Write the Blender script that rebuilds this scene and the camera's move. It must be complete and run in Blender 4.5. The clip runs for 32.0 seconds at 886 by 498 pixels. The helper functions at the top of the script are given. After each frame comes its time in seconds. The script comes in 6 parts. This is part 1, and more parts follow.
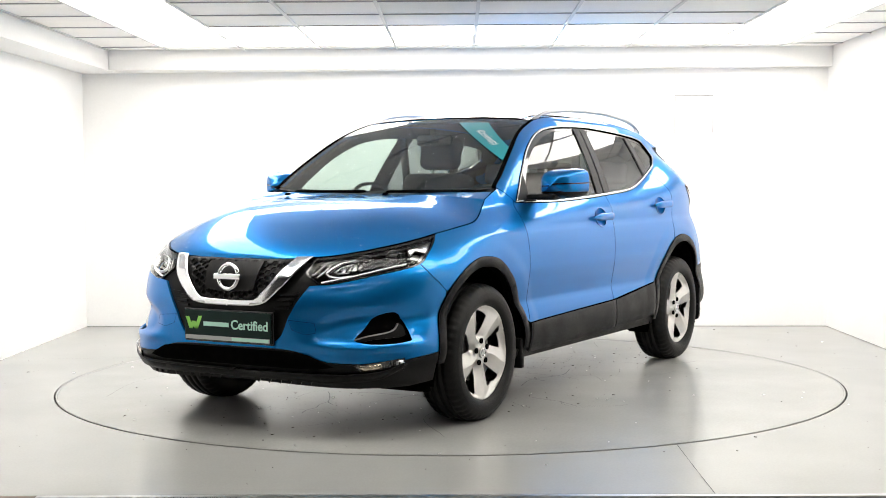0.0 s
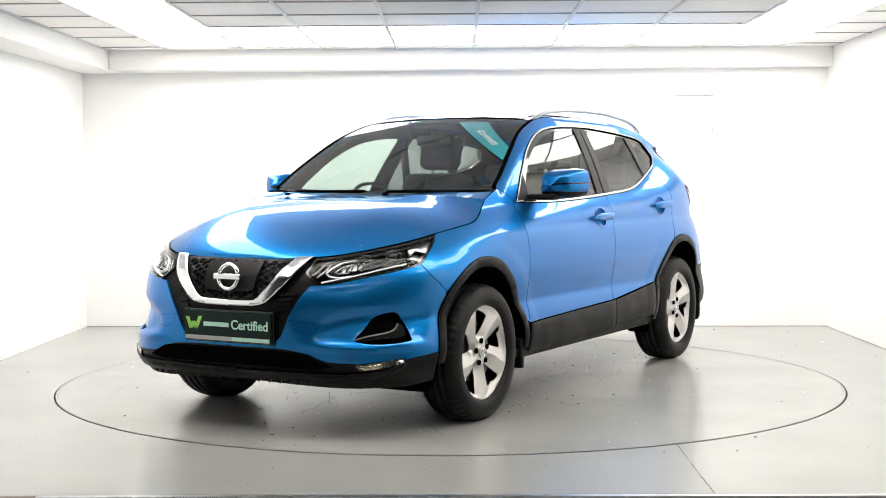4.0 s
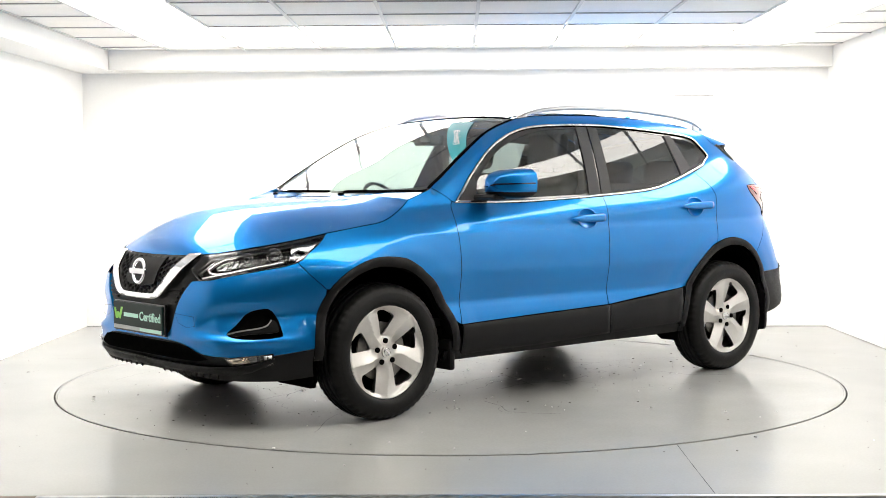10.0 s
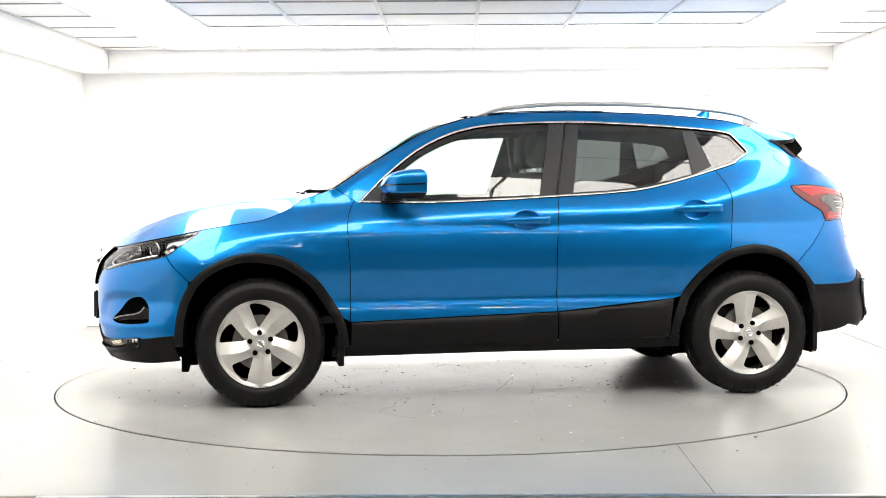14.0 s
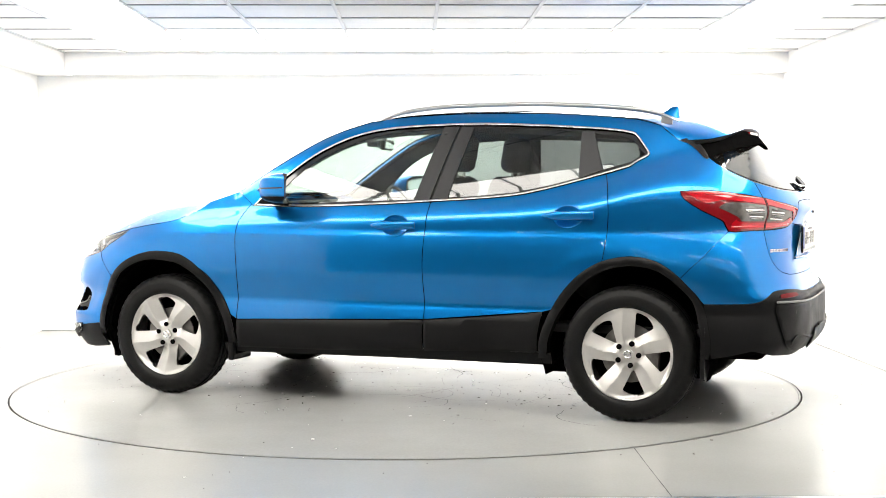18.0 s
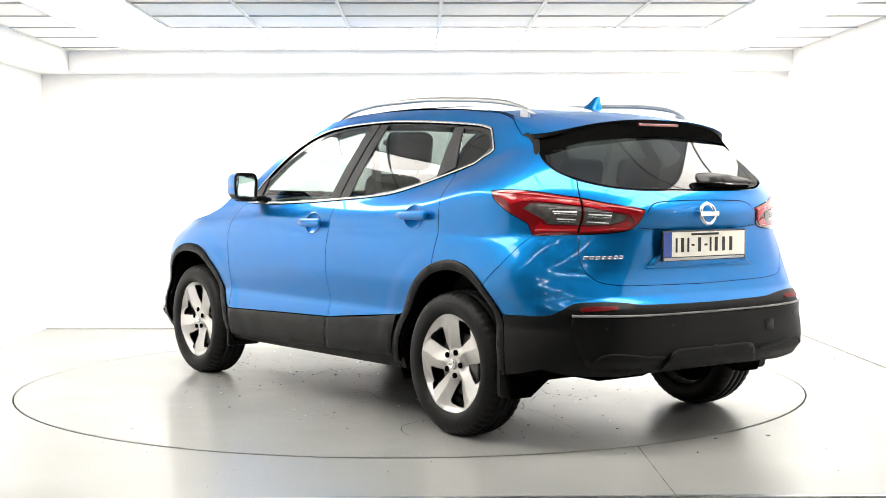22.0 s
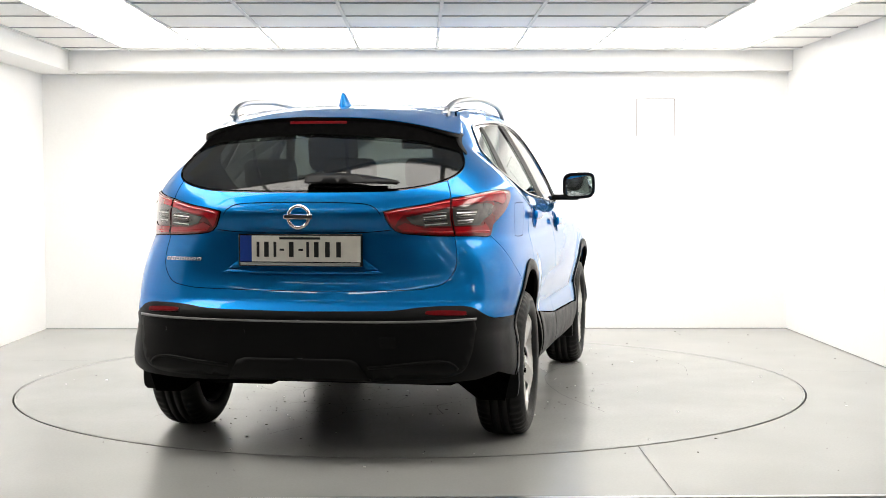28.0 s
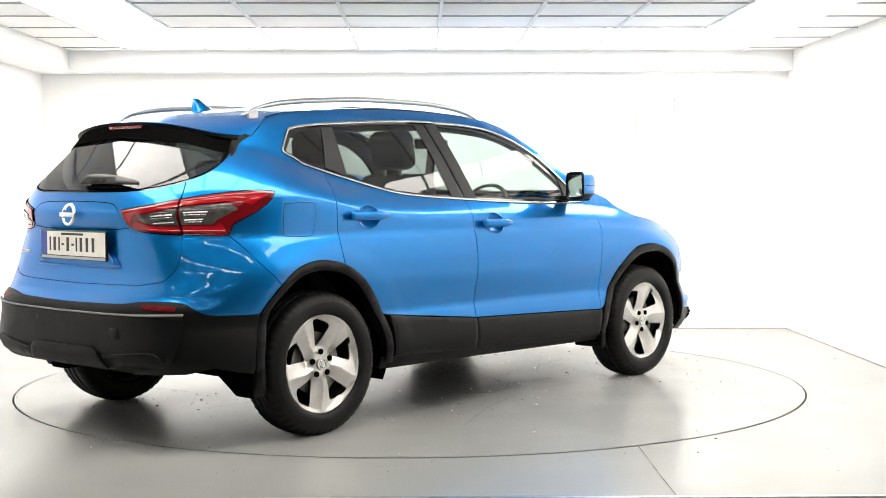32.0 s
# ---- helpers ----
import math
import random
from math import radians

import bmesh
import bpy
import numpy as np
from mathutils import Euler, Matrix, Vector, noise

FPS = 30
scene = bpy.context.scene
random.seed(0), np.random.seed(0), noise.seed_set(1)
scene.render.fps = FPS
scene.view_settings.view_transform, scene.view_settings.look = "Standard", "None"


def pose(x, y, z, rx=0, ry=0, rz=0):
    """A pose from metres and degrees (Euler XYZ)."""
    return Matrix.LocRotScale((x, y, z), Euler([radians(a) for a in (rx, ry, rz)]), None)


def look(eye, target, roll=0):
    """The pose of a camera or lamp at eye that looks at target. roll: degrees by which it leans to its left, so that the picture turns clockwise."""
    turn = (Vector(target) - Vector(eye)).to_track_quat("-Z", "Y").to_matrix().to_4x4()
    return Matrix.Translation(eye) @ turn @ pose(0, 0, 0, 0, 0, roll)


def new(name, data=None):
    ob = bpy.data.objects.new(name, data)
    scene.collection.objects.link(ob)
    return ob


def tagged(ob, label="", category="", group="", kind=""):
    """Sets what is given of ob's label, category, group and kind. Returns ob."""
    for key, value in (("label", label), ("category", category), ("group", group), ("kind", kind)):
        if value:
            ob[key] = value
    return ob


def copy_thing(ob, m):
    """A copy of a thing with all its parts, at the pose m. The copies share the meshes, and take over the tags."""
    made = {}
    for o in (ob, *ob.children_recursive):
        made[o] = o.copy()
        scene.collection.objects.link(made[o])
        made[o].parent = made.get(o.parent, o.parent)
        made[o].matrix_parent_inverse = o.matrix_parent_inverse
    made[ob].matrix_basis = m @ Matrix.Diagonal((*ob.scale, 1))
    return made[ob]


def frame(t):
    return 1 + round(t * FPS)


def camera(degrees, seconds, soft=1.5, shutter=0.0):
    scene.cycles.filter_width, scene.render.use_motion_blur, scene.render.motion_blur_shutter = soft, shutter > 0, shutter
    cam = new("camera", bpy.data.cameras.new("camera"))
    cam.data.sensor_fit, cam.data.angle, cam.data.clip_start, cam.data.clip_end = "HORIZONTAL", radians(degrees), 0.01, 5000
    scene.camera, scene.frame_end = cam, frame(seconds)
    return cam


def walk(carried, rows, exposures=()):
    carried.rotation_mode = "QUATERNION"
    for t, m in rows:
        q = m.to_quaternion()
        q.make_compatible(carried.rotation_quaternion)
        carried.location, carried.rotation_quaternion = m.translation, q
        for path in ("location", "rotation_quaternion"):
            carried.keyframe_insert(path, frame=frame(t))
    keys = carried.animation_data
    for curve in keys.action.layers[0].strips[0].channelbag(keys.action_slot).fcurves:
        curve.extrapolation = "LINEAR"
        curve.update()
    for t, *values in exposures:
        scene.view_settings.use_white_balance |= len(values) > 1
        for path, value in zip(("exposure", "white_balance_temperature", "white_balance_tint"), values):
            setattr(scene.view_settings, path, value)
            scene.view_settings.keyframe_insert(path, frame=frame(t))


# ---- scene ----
EXPOSURES = [(0.0, 0.0, 6850, 10), (8.0, 0.0, 6850, 10), (11.0, 0.3, 6850, 10), (14.0, 0.45, 6850, 10), (17.0, 0.58, 6850, 10), (20.0, 0.54, 6850, 10), (22.0, 0.42, 6850, 10), (25.0, 0.12, 6850, 10), (26.5, -0.05, 6850, 10), (28.0, -0.15, 6850, 10), (30.0, 0.0, 6850, 10), (32.0, 0.25, 6850, 10)]
PANEL_GLOW, HALL_GLOW = 7.5, 24.0

# ---- the camera: a tripod before the booth, panned once between 14.5 and 16.5 s ----
EYE = Vector((0.055, -7.938, 1.164))


def aim(yaw, down, roll):
    """The camera's pose: degrees to the right of the booth's axis, degrees downwards, roll."""
    a, b = radians(yaw), radians(down)
    way = Vector((math.sin(a) * math.cos(b), math.cos(a) * math.cos(b), -math.sin(b)))
    return look(EYE, EYE + way * 8, roll)


cam = camera(36.37, 32.0, soft=0.9)
walk(cam, [
    (0.0, aim(-0.667, 2.842, -0.293)), (14.5, aim(-0.667, 2.842, -0.293)), (15.5, aim(0.323, 2.75, -0.21)),
    (16.5, aim(1.313, 2.683, -0.129)), (17.0, aim(1.241, 2.683, -0.129)), (18.0, aim(1.109, 2.683, -0.129)),
    (19.0, aim(1.025, 2.70, -0.129)), (20.0, aim(0.989, 2.73, -0.129)), (22.0, aim(0.94, 2.755, -0.129)),
    (24.0, aim(0.929, 2.755, -0.129)), (32.0, aim(0.929, 2.755, -0.129)),
], exposures=EXPOSURES)

# ---- light ----
world = bpy.data.worlds.new("world")
world.use_nodes = True
scene.world = world
world.node_tree.nodes["Background"].inputs[0].default_value = (0.9, 0.95, 1.0, 1)
world.node_tree.nodes["Background"].inputs[1].default_value = 0.1

# ---- materials ----
def material(name, colour, rough=0.5, metal=0.0, coat=0.0, grain=0.0, grain_size=40.0, stain=0.0, stain_size=3.0, bump=0.0, bump_size=200.0,
             rough_vary=0.0, spec=0.5, coat_rough=0.03, coat_ior=1.5, tint=(1.0, 1.0, 1.0)):
    """A Principled material with fine grain, broad stains and a fine relief, all in metres of the object."""
    m = bpy.data.materials.new(name)
    m.use_nodes = True
    nt = m.node_tree
    b = nt.nodes["Principled BSDF"]
    b.inputs["Base Color"].default_value = (*colour, 1)
    b.inputs["Roughness"].default_value = rough
    b.inputs["Metallic"].default_value = metal
    b.inputs["Coat Weight"].default_value = coat
    b.inputs["Coat Roughness"].default_value = coat_rough
    b.inputs["Coat IOR"].default_value = coat_ior
    b.inputs["Specular IOR Level"].default_value = spec
    b.inputs["Specular Tint"].default_value = (*tint, 1)
    tc = nt.nodes.new("ShaderNodeTexCoord")

    def tex(size, detail=4.0):
        n = nt.nodes.new("ShaderNodeTexNoise")
        n.inputs["Scale"].default_value = size
        n.inputs["Detail"].default_value = detail
        nt.links.new(tc.outputs["Object"], n.inputs["Vector"])
        return n.outputs["Fac"]

    def ranged(fac, lo, hi, a=0.3, z=0.7):
        r = nt.nodes.new("ShaderNodeMapRange")
        r.inputs["From Min"].default_value, r.inputs["From Max"].default_value = a, z
        r.inputs["To Min"].default_value, r.inputs["To Max"].default_value = lo, hi
        nt.links.new(fac, r.inputs["Value"])
        return r.outputs["Result"]

    col = None
    for amount, size in ((grain, grain_size), (stain, stain_size)):
        if amount:
            mix = nt.nodes.new("ShaderNodeMix")
            mix.data_type, mix.blend_type = "RGBA", "MULTIPLY"
            mix.inputs["Factor"].default_value = 1.0
            if col is None:
                mix.inputs[6].default_value = (*colour, 1)
            else:
                nt.links.new(col, mix.inputs[6])
            nt.links.new(ranged(tex(size), 1 - amount, 1 + amount), mix.inputs[7])
            col = mix.outputs[2]
    if col is not None:
        nt.links.new(col, b.inputs["Base Color"])
    if rough_vary:
        nt.links.new(ranged(tex(stain_size * 1.7, 6), max(rough - rough_vary, 0.02), rough + rough_vary), b.inputs["Roughness"])
    if bump:
        bp = nt.nodes.new("ShaderNodeBump")
        bp.inputs["Strength"].default_value = bump
        bp.inputs["Distance"].default_value = 0.002
        nt.links.new(tex(bump_size, 3), bp.inputs["Height"])
        nt.links.new(bp.outputs["Normal"], b.inputs["Normal"])
    return m


def glass(name, tint, gloss=1.0, rough=0.0, drops=0.0, sheen=0.05, specks=0.0):
    """Thin clear or tinted glass: see-through, with a mirror-like sheen towards the edges of sight."""
    m = bpy.data.materials.new(name)
    m.use_nodes = True
    nt = m.node_tree
    nt.nodes.remove(nt.nodes["Principled BSDF"])
    tr, gl, mix, lw, pw, fr = (nt.nodes.new("ShaderNode" + k) for k in ("BsdfTransparent", "BsdfGlossy", "MixShader", "LayerWeight", "Math", "MapRange"))
    tr.inputs["Color"].default_value = (*tint, 1)
    gl.inputs["Roughness"].default_value = rough
    gl.inputs["Color"].default_value = (gloss, gloss, gloss, 1)
    lw.inputs["Blend"].default_value = 0.5
    pw.operation = "POWER"
    pw.inputs[1].default_value = 5.0
    nt.links.new(lw.outputs["Facing"], pw.inputs[0])
    nt.links.new(pw.outputs[0], fr.inputs["Value"])
    fr.inputs["To Min"].default_value, fr.inputs["To Max"].default_value = sheen, 0.9
    if drops:
        tc, vo, bp = (nt.nodes.new("ShaderNode" + k) for k in ("TexCoord", "TexNoise", "Bump"))
        vo.inputs["Scale"].default_value = 90
        bp.inputs["Strength"].default_value, bp.inputs["Distance"].default_value = drops, 0.002
        nt.links.new(tc.outputs["Object"], vo.inputs["Vector"])
        nt.links.new(vo.outputs["Fac"], bp.inputs["Height"])
        nt.links.new(bp.outputs["Normal"], gl.inputs["Normal"])
    nt.links.new(fr.outputs[0], mix.inputs[0])
    nt.links.new(tr.outputs[0], mix.inputs[1])
    nt.links.new(gl.outputs[0], mix.inputs[2])
    out = mix.outputs[0]
    if specks:
        tc, no, mr, df, m2 = (nt.nodes.new("ShaderNode" + k) for k in ("TexCoord", "TexNoise", "MapRange", "BsdfDiffuse", "MixShader"))
        no.inputs["Scale"].default_value, no.inputs["Detail"].default_value = 420, 2
        mr.inputs["From Min"].default_value, mr.inputs["From Max"].default_value = 0.58, 0.72
        mr.inputs["To Max"].default_value = specks
        df.inputs["Color"].default_value = (0.30, 0.31, 0.31, 1)
        nt.links.new(tc.outputs["Object"], no.inputs["Vector"])
        nt.links.new(no.outputs["Fac"], mr.inputs["Value"])
        nt.links.new(mr.outputs[0], m2.inputs[0])
        nt.links.new(out, m2.inputs[1])
        nt.links.new(df.outputs[0], m2.inputs[2])
        out = m2.outputs[0]
    nt.links.new(out, nt.nodes["Material Output"].inputs["Surface"])
    return m


def glow(name, colour, strength):
    m = bpy.data.materials.new(name)
    m.use_nodes = True
    b = m.node_tree.nodes["Principled BSDF"]
    b.inputs["Base Color"].default_value = (0.8, 0.8, 0.8, 1)
    b.inputs["Emission Color"].default_value = (*colour, 1)
    b.inputs["Emission Strength"].default_value = strength
    return m


PAINT = material("blue metallic paint", (0.0, 0.168, 0.475), 0.34, 0.84, 1.0, spec=0.10, coat_ior=1.40, tint=(0.25, 0.6, 1.0), coat_rough=0.012, grain=0.10, grain_size=900, stain=0.03, stain_size=2.0, bump=0.02, bump_size=2500)
BLACK_PLASTIC = material("black textured plastic", (0.0055, 0.0055, 0.0058), 0.42, spec=0.14, grain=0.2, grain_size=300, stain=0.15, stain_size=4, bump=0.15, bump_size=900, rough_vary=0.08)
GLOSS_BLACK = material("gloss black plastic", (0.006, 0.006, 0.007), 0.12, coat=0.6, stain=0.1)
SHADOW_BLACK = material("matt black parts and shade", (0.0025, 0.0025, 0.0025), 0.8, spec=0.0, grain=0.3, stain=0.2)
DULL_CHROME = material("dull chrome strip", (0.50, 0.505, 0.51), 0.16, 1.0, stain=0.05, stain_size=6)
CHROME = material("chrome", (0.82, 0.83, 0.85), 0.10, 1.0, stain=0.04, stain_size=6)
SATIN = material("satin aluminium", (0.50, 0.505, 0.51), 0.30, 1.0, stain=0.05, stain_size=8, bump=0.03, bump_size=600)
RUBBER = material("tyre rubber", (0.005, 0.005, 0.005), 0.50, spec=0.20, grain=0.25, grain_size=120, stain=0.25, stain_size=9, bump=0.25, bump_size=500)
ALLOY = material("silver alloy", (0.60, 0.585, 0.56), 0.38, 0.60, coat=0.25, grain=0.04, grain_size=600, stain=0.06, stain_size=12)
DARK_METAL = material("dull brake metal", (0.20, 0.19, 0.18), 0.45, 0.9, stain=0.3, stain_size=20)
GLASS_CLEAR = glass("light green glass", (0.66, 0.755, 0.71), gloss=0.95, drops=0.012, sheen=0.085)
GLASS_DARK = glass("dark privacy glass", (0.25, 0.275, 0.27), drops=0.012, sheen=0.065)
GLASS_REAR = glass("dark rear glass with drops", (0.080, 0.092, 0.088), drops=0.012, sheen=0.040, specks=0.35)
LENS = glass("clear lens", (0.96, 0.97, 0.98), sheen=0.015)
LENS_RED = material("red lens", (0.40, 0.004, 0.010), 0.12, coat=1.0, stain=0.15, stain_size=30)
LENS_DARK_RED = material("deep red lens", (0.16, 0.003, 0.006), 0.12, coat=1.0, stain=0.15, stain_size=30)
LENS_SMOKE = material("smoked lens", (0.13, 0.12, 0.115), 0.12, 0.5, coat=1.0, stain=0.3, stain_size=40)
LENS_BRIGHT = material("bright red lens", (0.50, 0.006, 0.012), 0.10, coat=1.0, stain=0.1, stain_size=30)
LENS_MATT = material("dull red reflector", (0.12, 0.002, 0.004), 0.35, spec=0.08, stain=0.2, stain_size=40)
LENS_DARK = material("dark lamp inside", (0.03, 0.03, 0.032), 0.2, 0.3, coat=0.8, stain=0.2, stain_size=40)
REFLECTOR = material("lamp reflector", (0.80, 0.80, 0.80), 0.30, 1.0, stain=0.2, stain_size=60)
LAMP_GREY = material("dull lamp trim", (0.36, 0.355, 0.35), 0.2, 0.9, stain=0.25, stain_size=60)
LAMP_BOWL = material("grey lamp bowl", (0.15, 0.15, 0.15), 0.25, 0.85, stain=0.35, stain_size=45)
FOG_WARM = material("warm lamp reflector", (0.62, 0.52, 0.40), 0.22, 0.95, stain=0.35, stain_size=70)
LAMP_DARK = material("lamp housing", (0.012, 0.012, 0.013), 0.45, stain=0.2)
MIRROR = material("mirror glass", (0.58, 0.62, 0.64), 0.01, 1.0)
CLOTH = material("dark seat cloth", (0.011, 0.011, 0.012), 0.9, grain=0.35, grain_size=250, stain=0.15, bump=0.3, bump_size=600)
TRIM_DARK = material("dark cabin trim", (0.022, 0.0225, 0.024), 0.65, grain=0.15, grain_size=300, stain=0.1)
HEADLINER = material("grey headliner", (0.40, 0.39, 0.37), 0.9, grain=0.08, stain=0.08)
PLATE_WHITE = material("white number plate", (0.78, 0.75, 0.68), 0.35, stain=0.06, stain_size=20)
PLATE_BLUE = material("blue plate band", (0.01, 0.05, 0.30), 0.35, stain=0.05)
INK = material("black ink", (0.012, 0.012, 0.012), 0.4, stain=0.05)
GREEN_SIGN = material("dark green sign", (0.006, 0.016, 0.014), 0.35, spec=0.15, stain=0.1, stain_size=20)
LIME = material("lime green print", (0.25, 0.62, 0.10), 0.4, stain=0.05)
PALE_GREEN = material("pale green print", (0.40, 0.66, 0.56), 0.4, stain=0.05)
TEAL = material("teal sun strip", (0.02, 0.33, 0.38), 0.5, stain=0.05)
WHITE_INK = material("white print", (0.85, 0.85, 0.85), 0.5, stain=0.03)
GREY_PRINT = material("grey print", (0.35, 0.37, 0.37), 0.5, stain=0.03)
WALL = material("white painted wall", (0.90, 0.895, 0.885), 0.75, grain=0.012, grain_size=60, stain=0.02, stain_size=0.9, bump=0.08, bump_size=160)
TILE = material("white ceiling tile", (0.95, 0.94, 0.91), 0.9, grain=0.04, grain_size=220, stain=0.02, bump=0.3, bump_size=260)
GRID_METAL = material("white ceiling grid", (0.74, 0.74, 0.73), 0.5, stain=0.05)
GRID_SHADE = material("shaded ceiling grid", (0.46, 0.46, 0.455), 0.6, stain=0.1)
FLOOR = material("grey floor paint", (0.32, 0.32, 0.312), 0.25, grain=0.03, grain_size=90, stain=0.05, stain_size=1.1, bump=0.03, bump_size=60, rough_vary=0.02)
DISC = material("grey turntable paint", (0.325, 0.325, 0.316), 0.23, grain=0.04, grain_size=70, stain=0.06, stain_size=1.6, bump=0.03, bump_size=60, rough_vary=0.03)
HATCH_GAP = material("grey hatch gap", (0.22, 0.22, 0.22), 0.8, stain=0.1)
GROOVE = material("dark groove", (0.025, 0.025, 0.025), 0.9, stain=0.2)
DIRT = material("dark dirt crumbs", (0.10, 0.095, 0.085), 0.9, stain=0.3)
FLAKE = material("pale paint flakes", (0.62, 0.61, 0.58), 0.7, stain=0.1)
GREY_PLASTIC = material("light grey plastic", (0.20, 0.20, 0.20), 0.3, stain=0.2, stain_size=8)
WATER = glass("water", (0.86, 0.91, 0.96), sheen=0.07)
BROWN = material("brown threshold timber", (0.10, 0.06, 0.04), 0.6, grain=0.3, grain_size=60, stain=0.3)
HALL = material("grey hall wall", (0.11, 0.11, 0.112), 0.8, grain=0.05, stain=0.1, stain_size=0.6)
HALL_DARK = material("dark hall roof", (0.10, 0.10, 0.105), 0.8, grain=0.05, stain=0.2, stain_size=0.6)
LIGHT_PANEL = glow("ceiling light panel", (1.0, 0.985, 0.955), PANEL_GLOW)
HALL_LIGHT = glow("hall strip light", (1.0, 0.98, 0.95), HALL_GLOW)

# ---- building helpers ----
def mesh_object(name, bm, mat, parent=None, label="", smooth=False):
    me = bpy.data.meshes.new(name)
    bm.to_mesh(me)
    bm.free()
    me.materials.append(mat)
    if smooth:
        for p in me.polygons:
            p.use_smooth = True
    ob = new(name, me)
    if parent is not None:
        ob.parent = parent
    if label:
        ob["label"] = label
    return ob


def part(name, bm, mat, parent, label="", smooth=False):
    """One mesh object under a thing or under a part."""
    return mesh_object(name, bm, mat, parent, label, smooth)


def add_box(bm, x0, x1, y0, y1, z0, z1, bevel=0.0):
    b = bmesh.new()
    bmesh.ops.create_cube(b, size=1.0, matrix=Matrix.LocRotScale(((x0 + x1) / 2, (y0 + y1) / 2, (z0 + z1) / 2), None, (x1 - x0, y1 - y0, z1 - z0)))
    if bevel:
        bmesh.ops.bevel(b, geom=b.edges[:], offset=bevel, segments=2, affect="EDGES", profile=0.5)
    me = bpy.data.meshes.new("tmp")
    b.to_mesh(me)
    b.free()
    bm.from_mesh(me)
    bpy.data.meshes.remove(me)
    return bm


def box(x0, x1, y0, y1, z0, z1, bevel=0.0):
    return add_box(bmesh.new(), x0, x1, y0, y1, z0, z1, bevel)


def prism(points, z0, z1):
    """An upright prism on a plan of (x, y) points."""
    bm = bmesh.new()
    lo = [bm.verts.new((x, y, z0)) for x, y in points]
    hi = [bm.verts.new((x, y, z1)) for x, y in points]
    n = len(points)
    for i in range(n):
        bm.faces.new((lo[i], lo[(i + 1) % n], hi[(i + 1) % n], hi[i]))
    bm.faces.new(hi)
    bm.faces.new(lo[::-1])
    bmesh.ops.recalc_face_normals(bm, faces=bm.faces[:])
    return bm


# ---- the booth ----
RADIUS = 2.256           # turntable
CEIL = 2.205
BACK_L, BACK_R = 3.0, 2.82   # the back wall stands a little askew
XL, XR_WALL = -2.985, 2.985
FRONT = -2.98


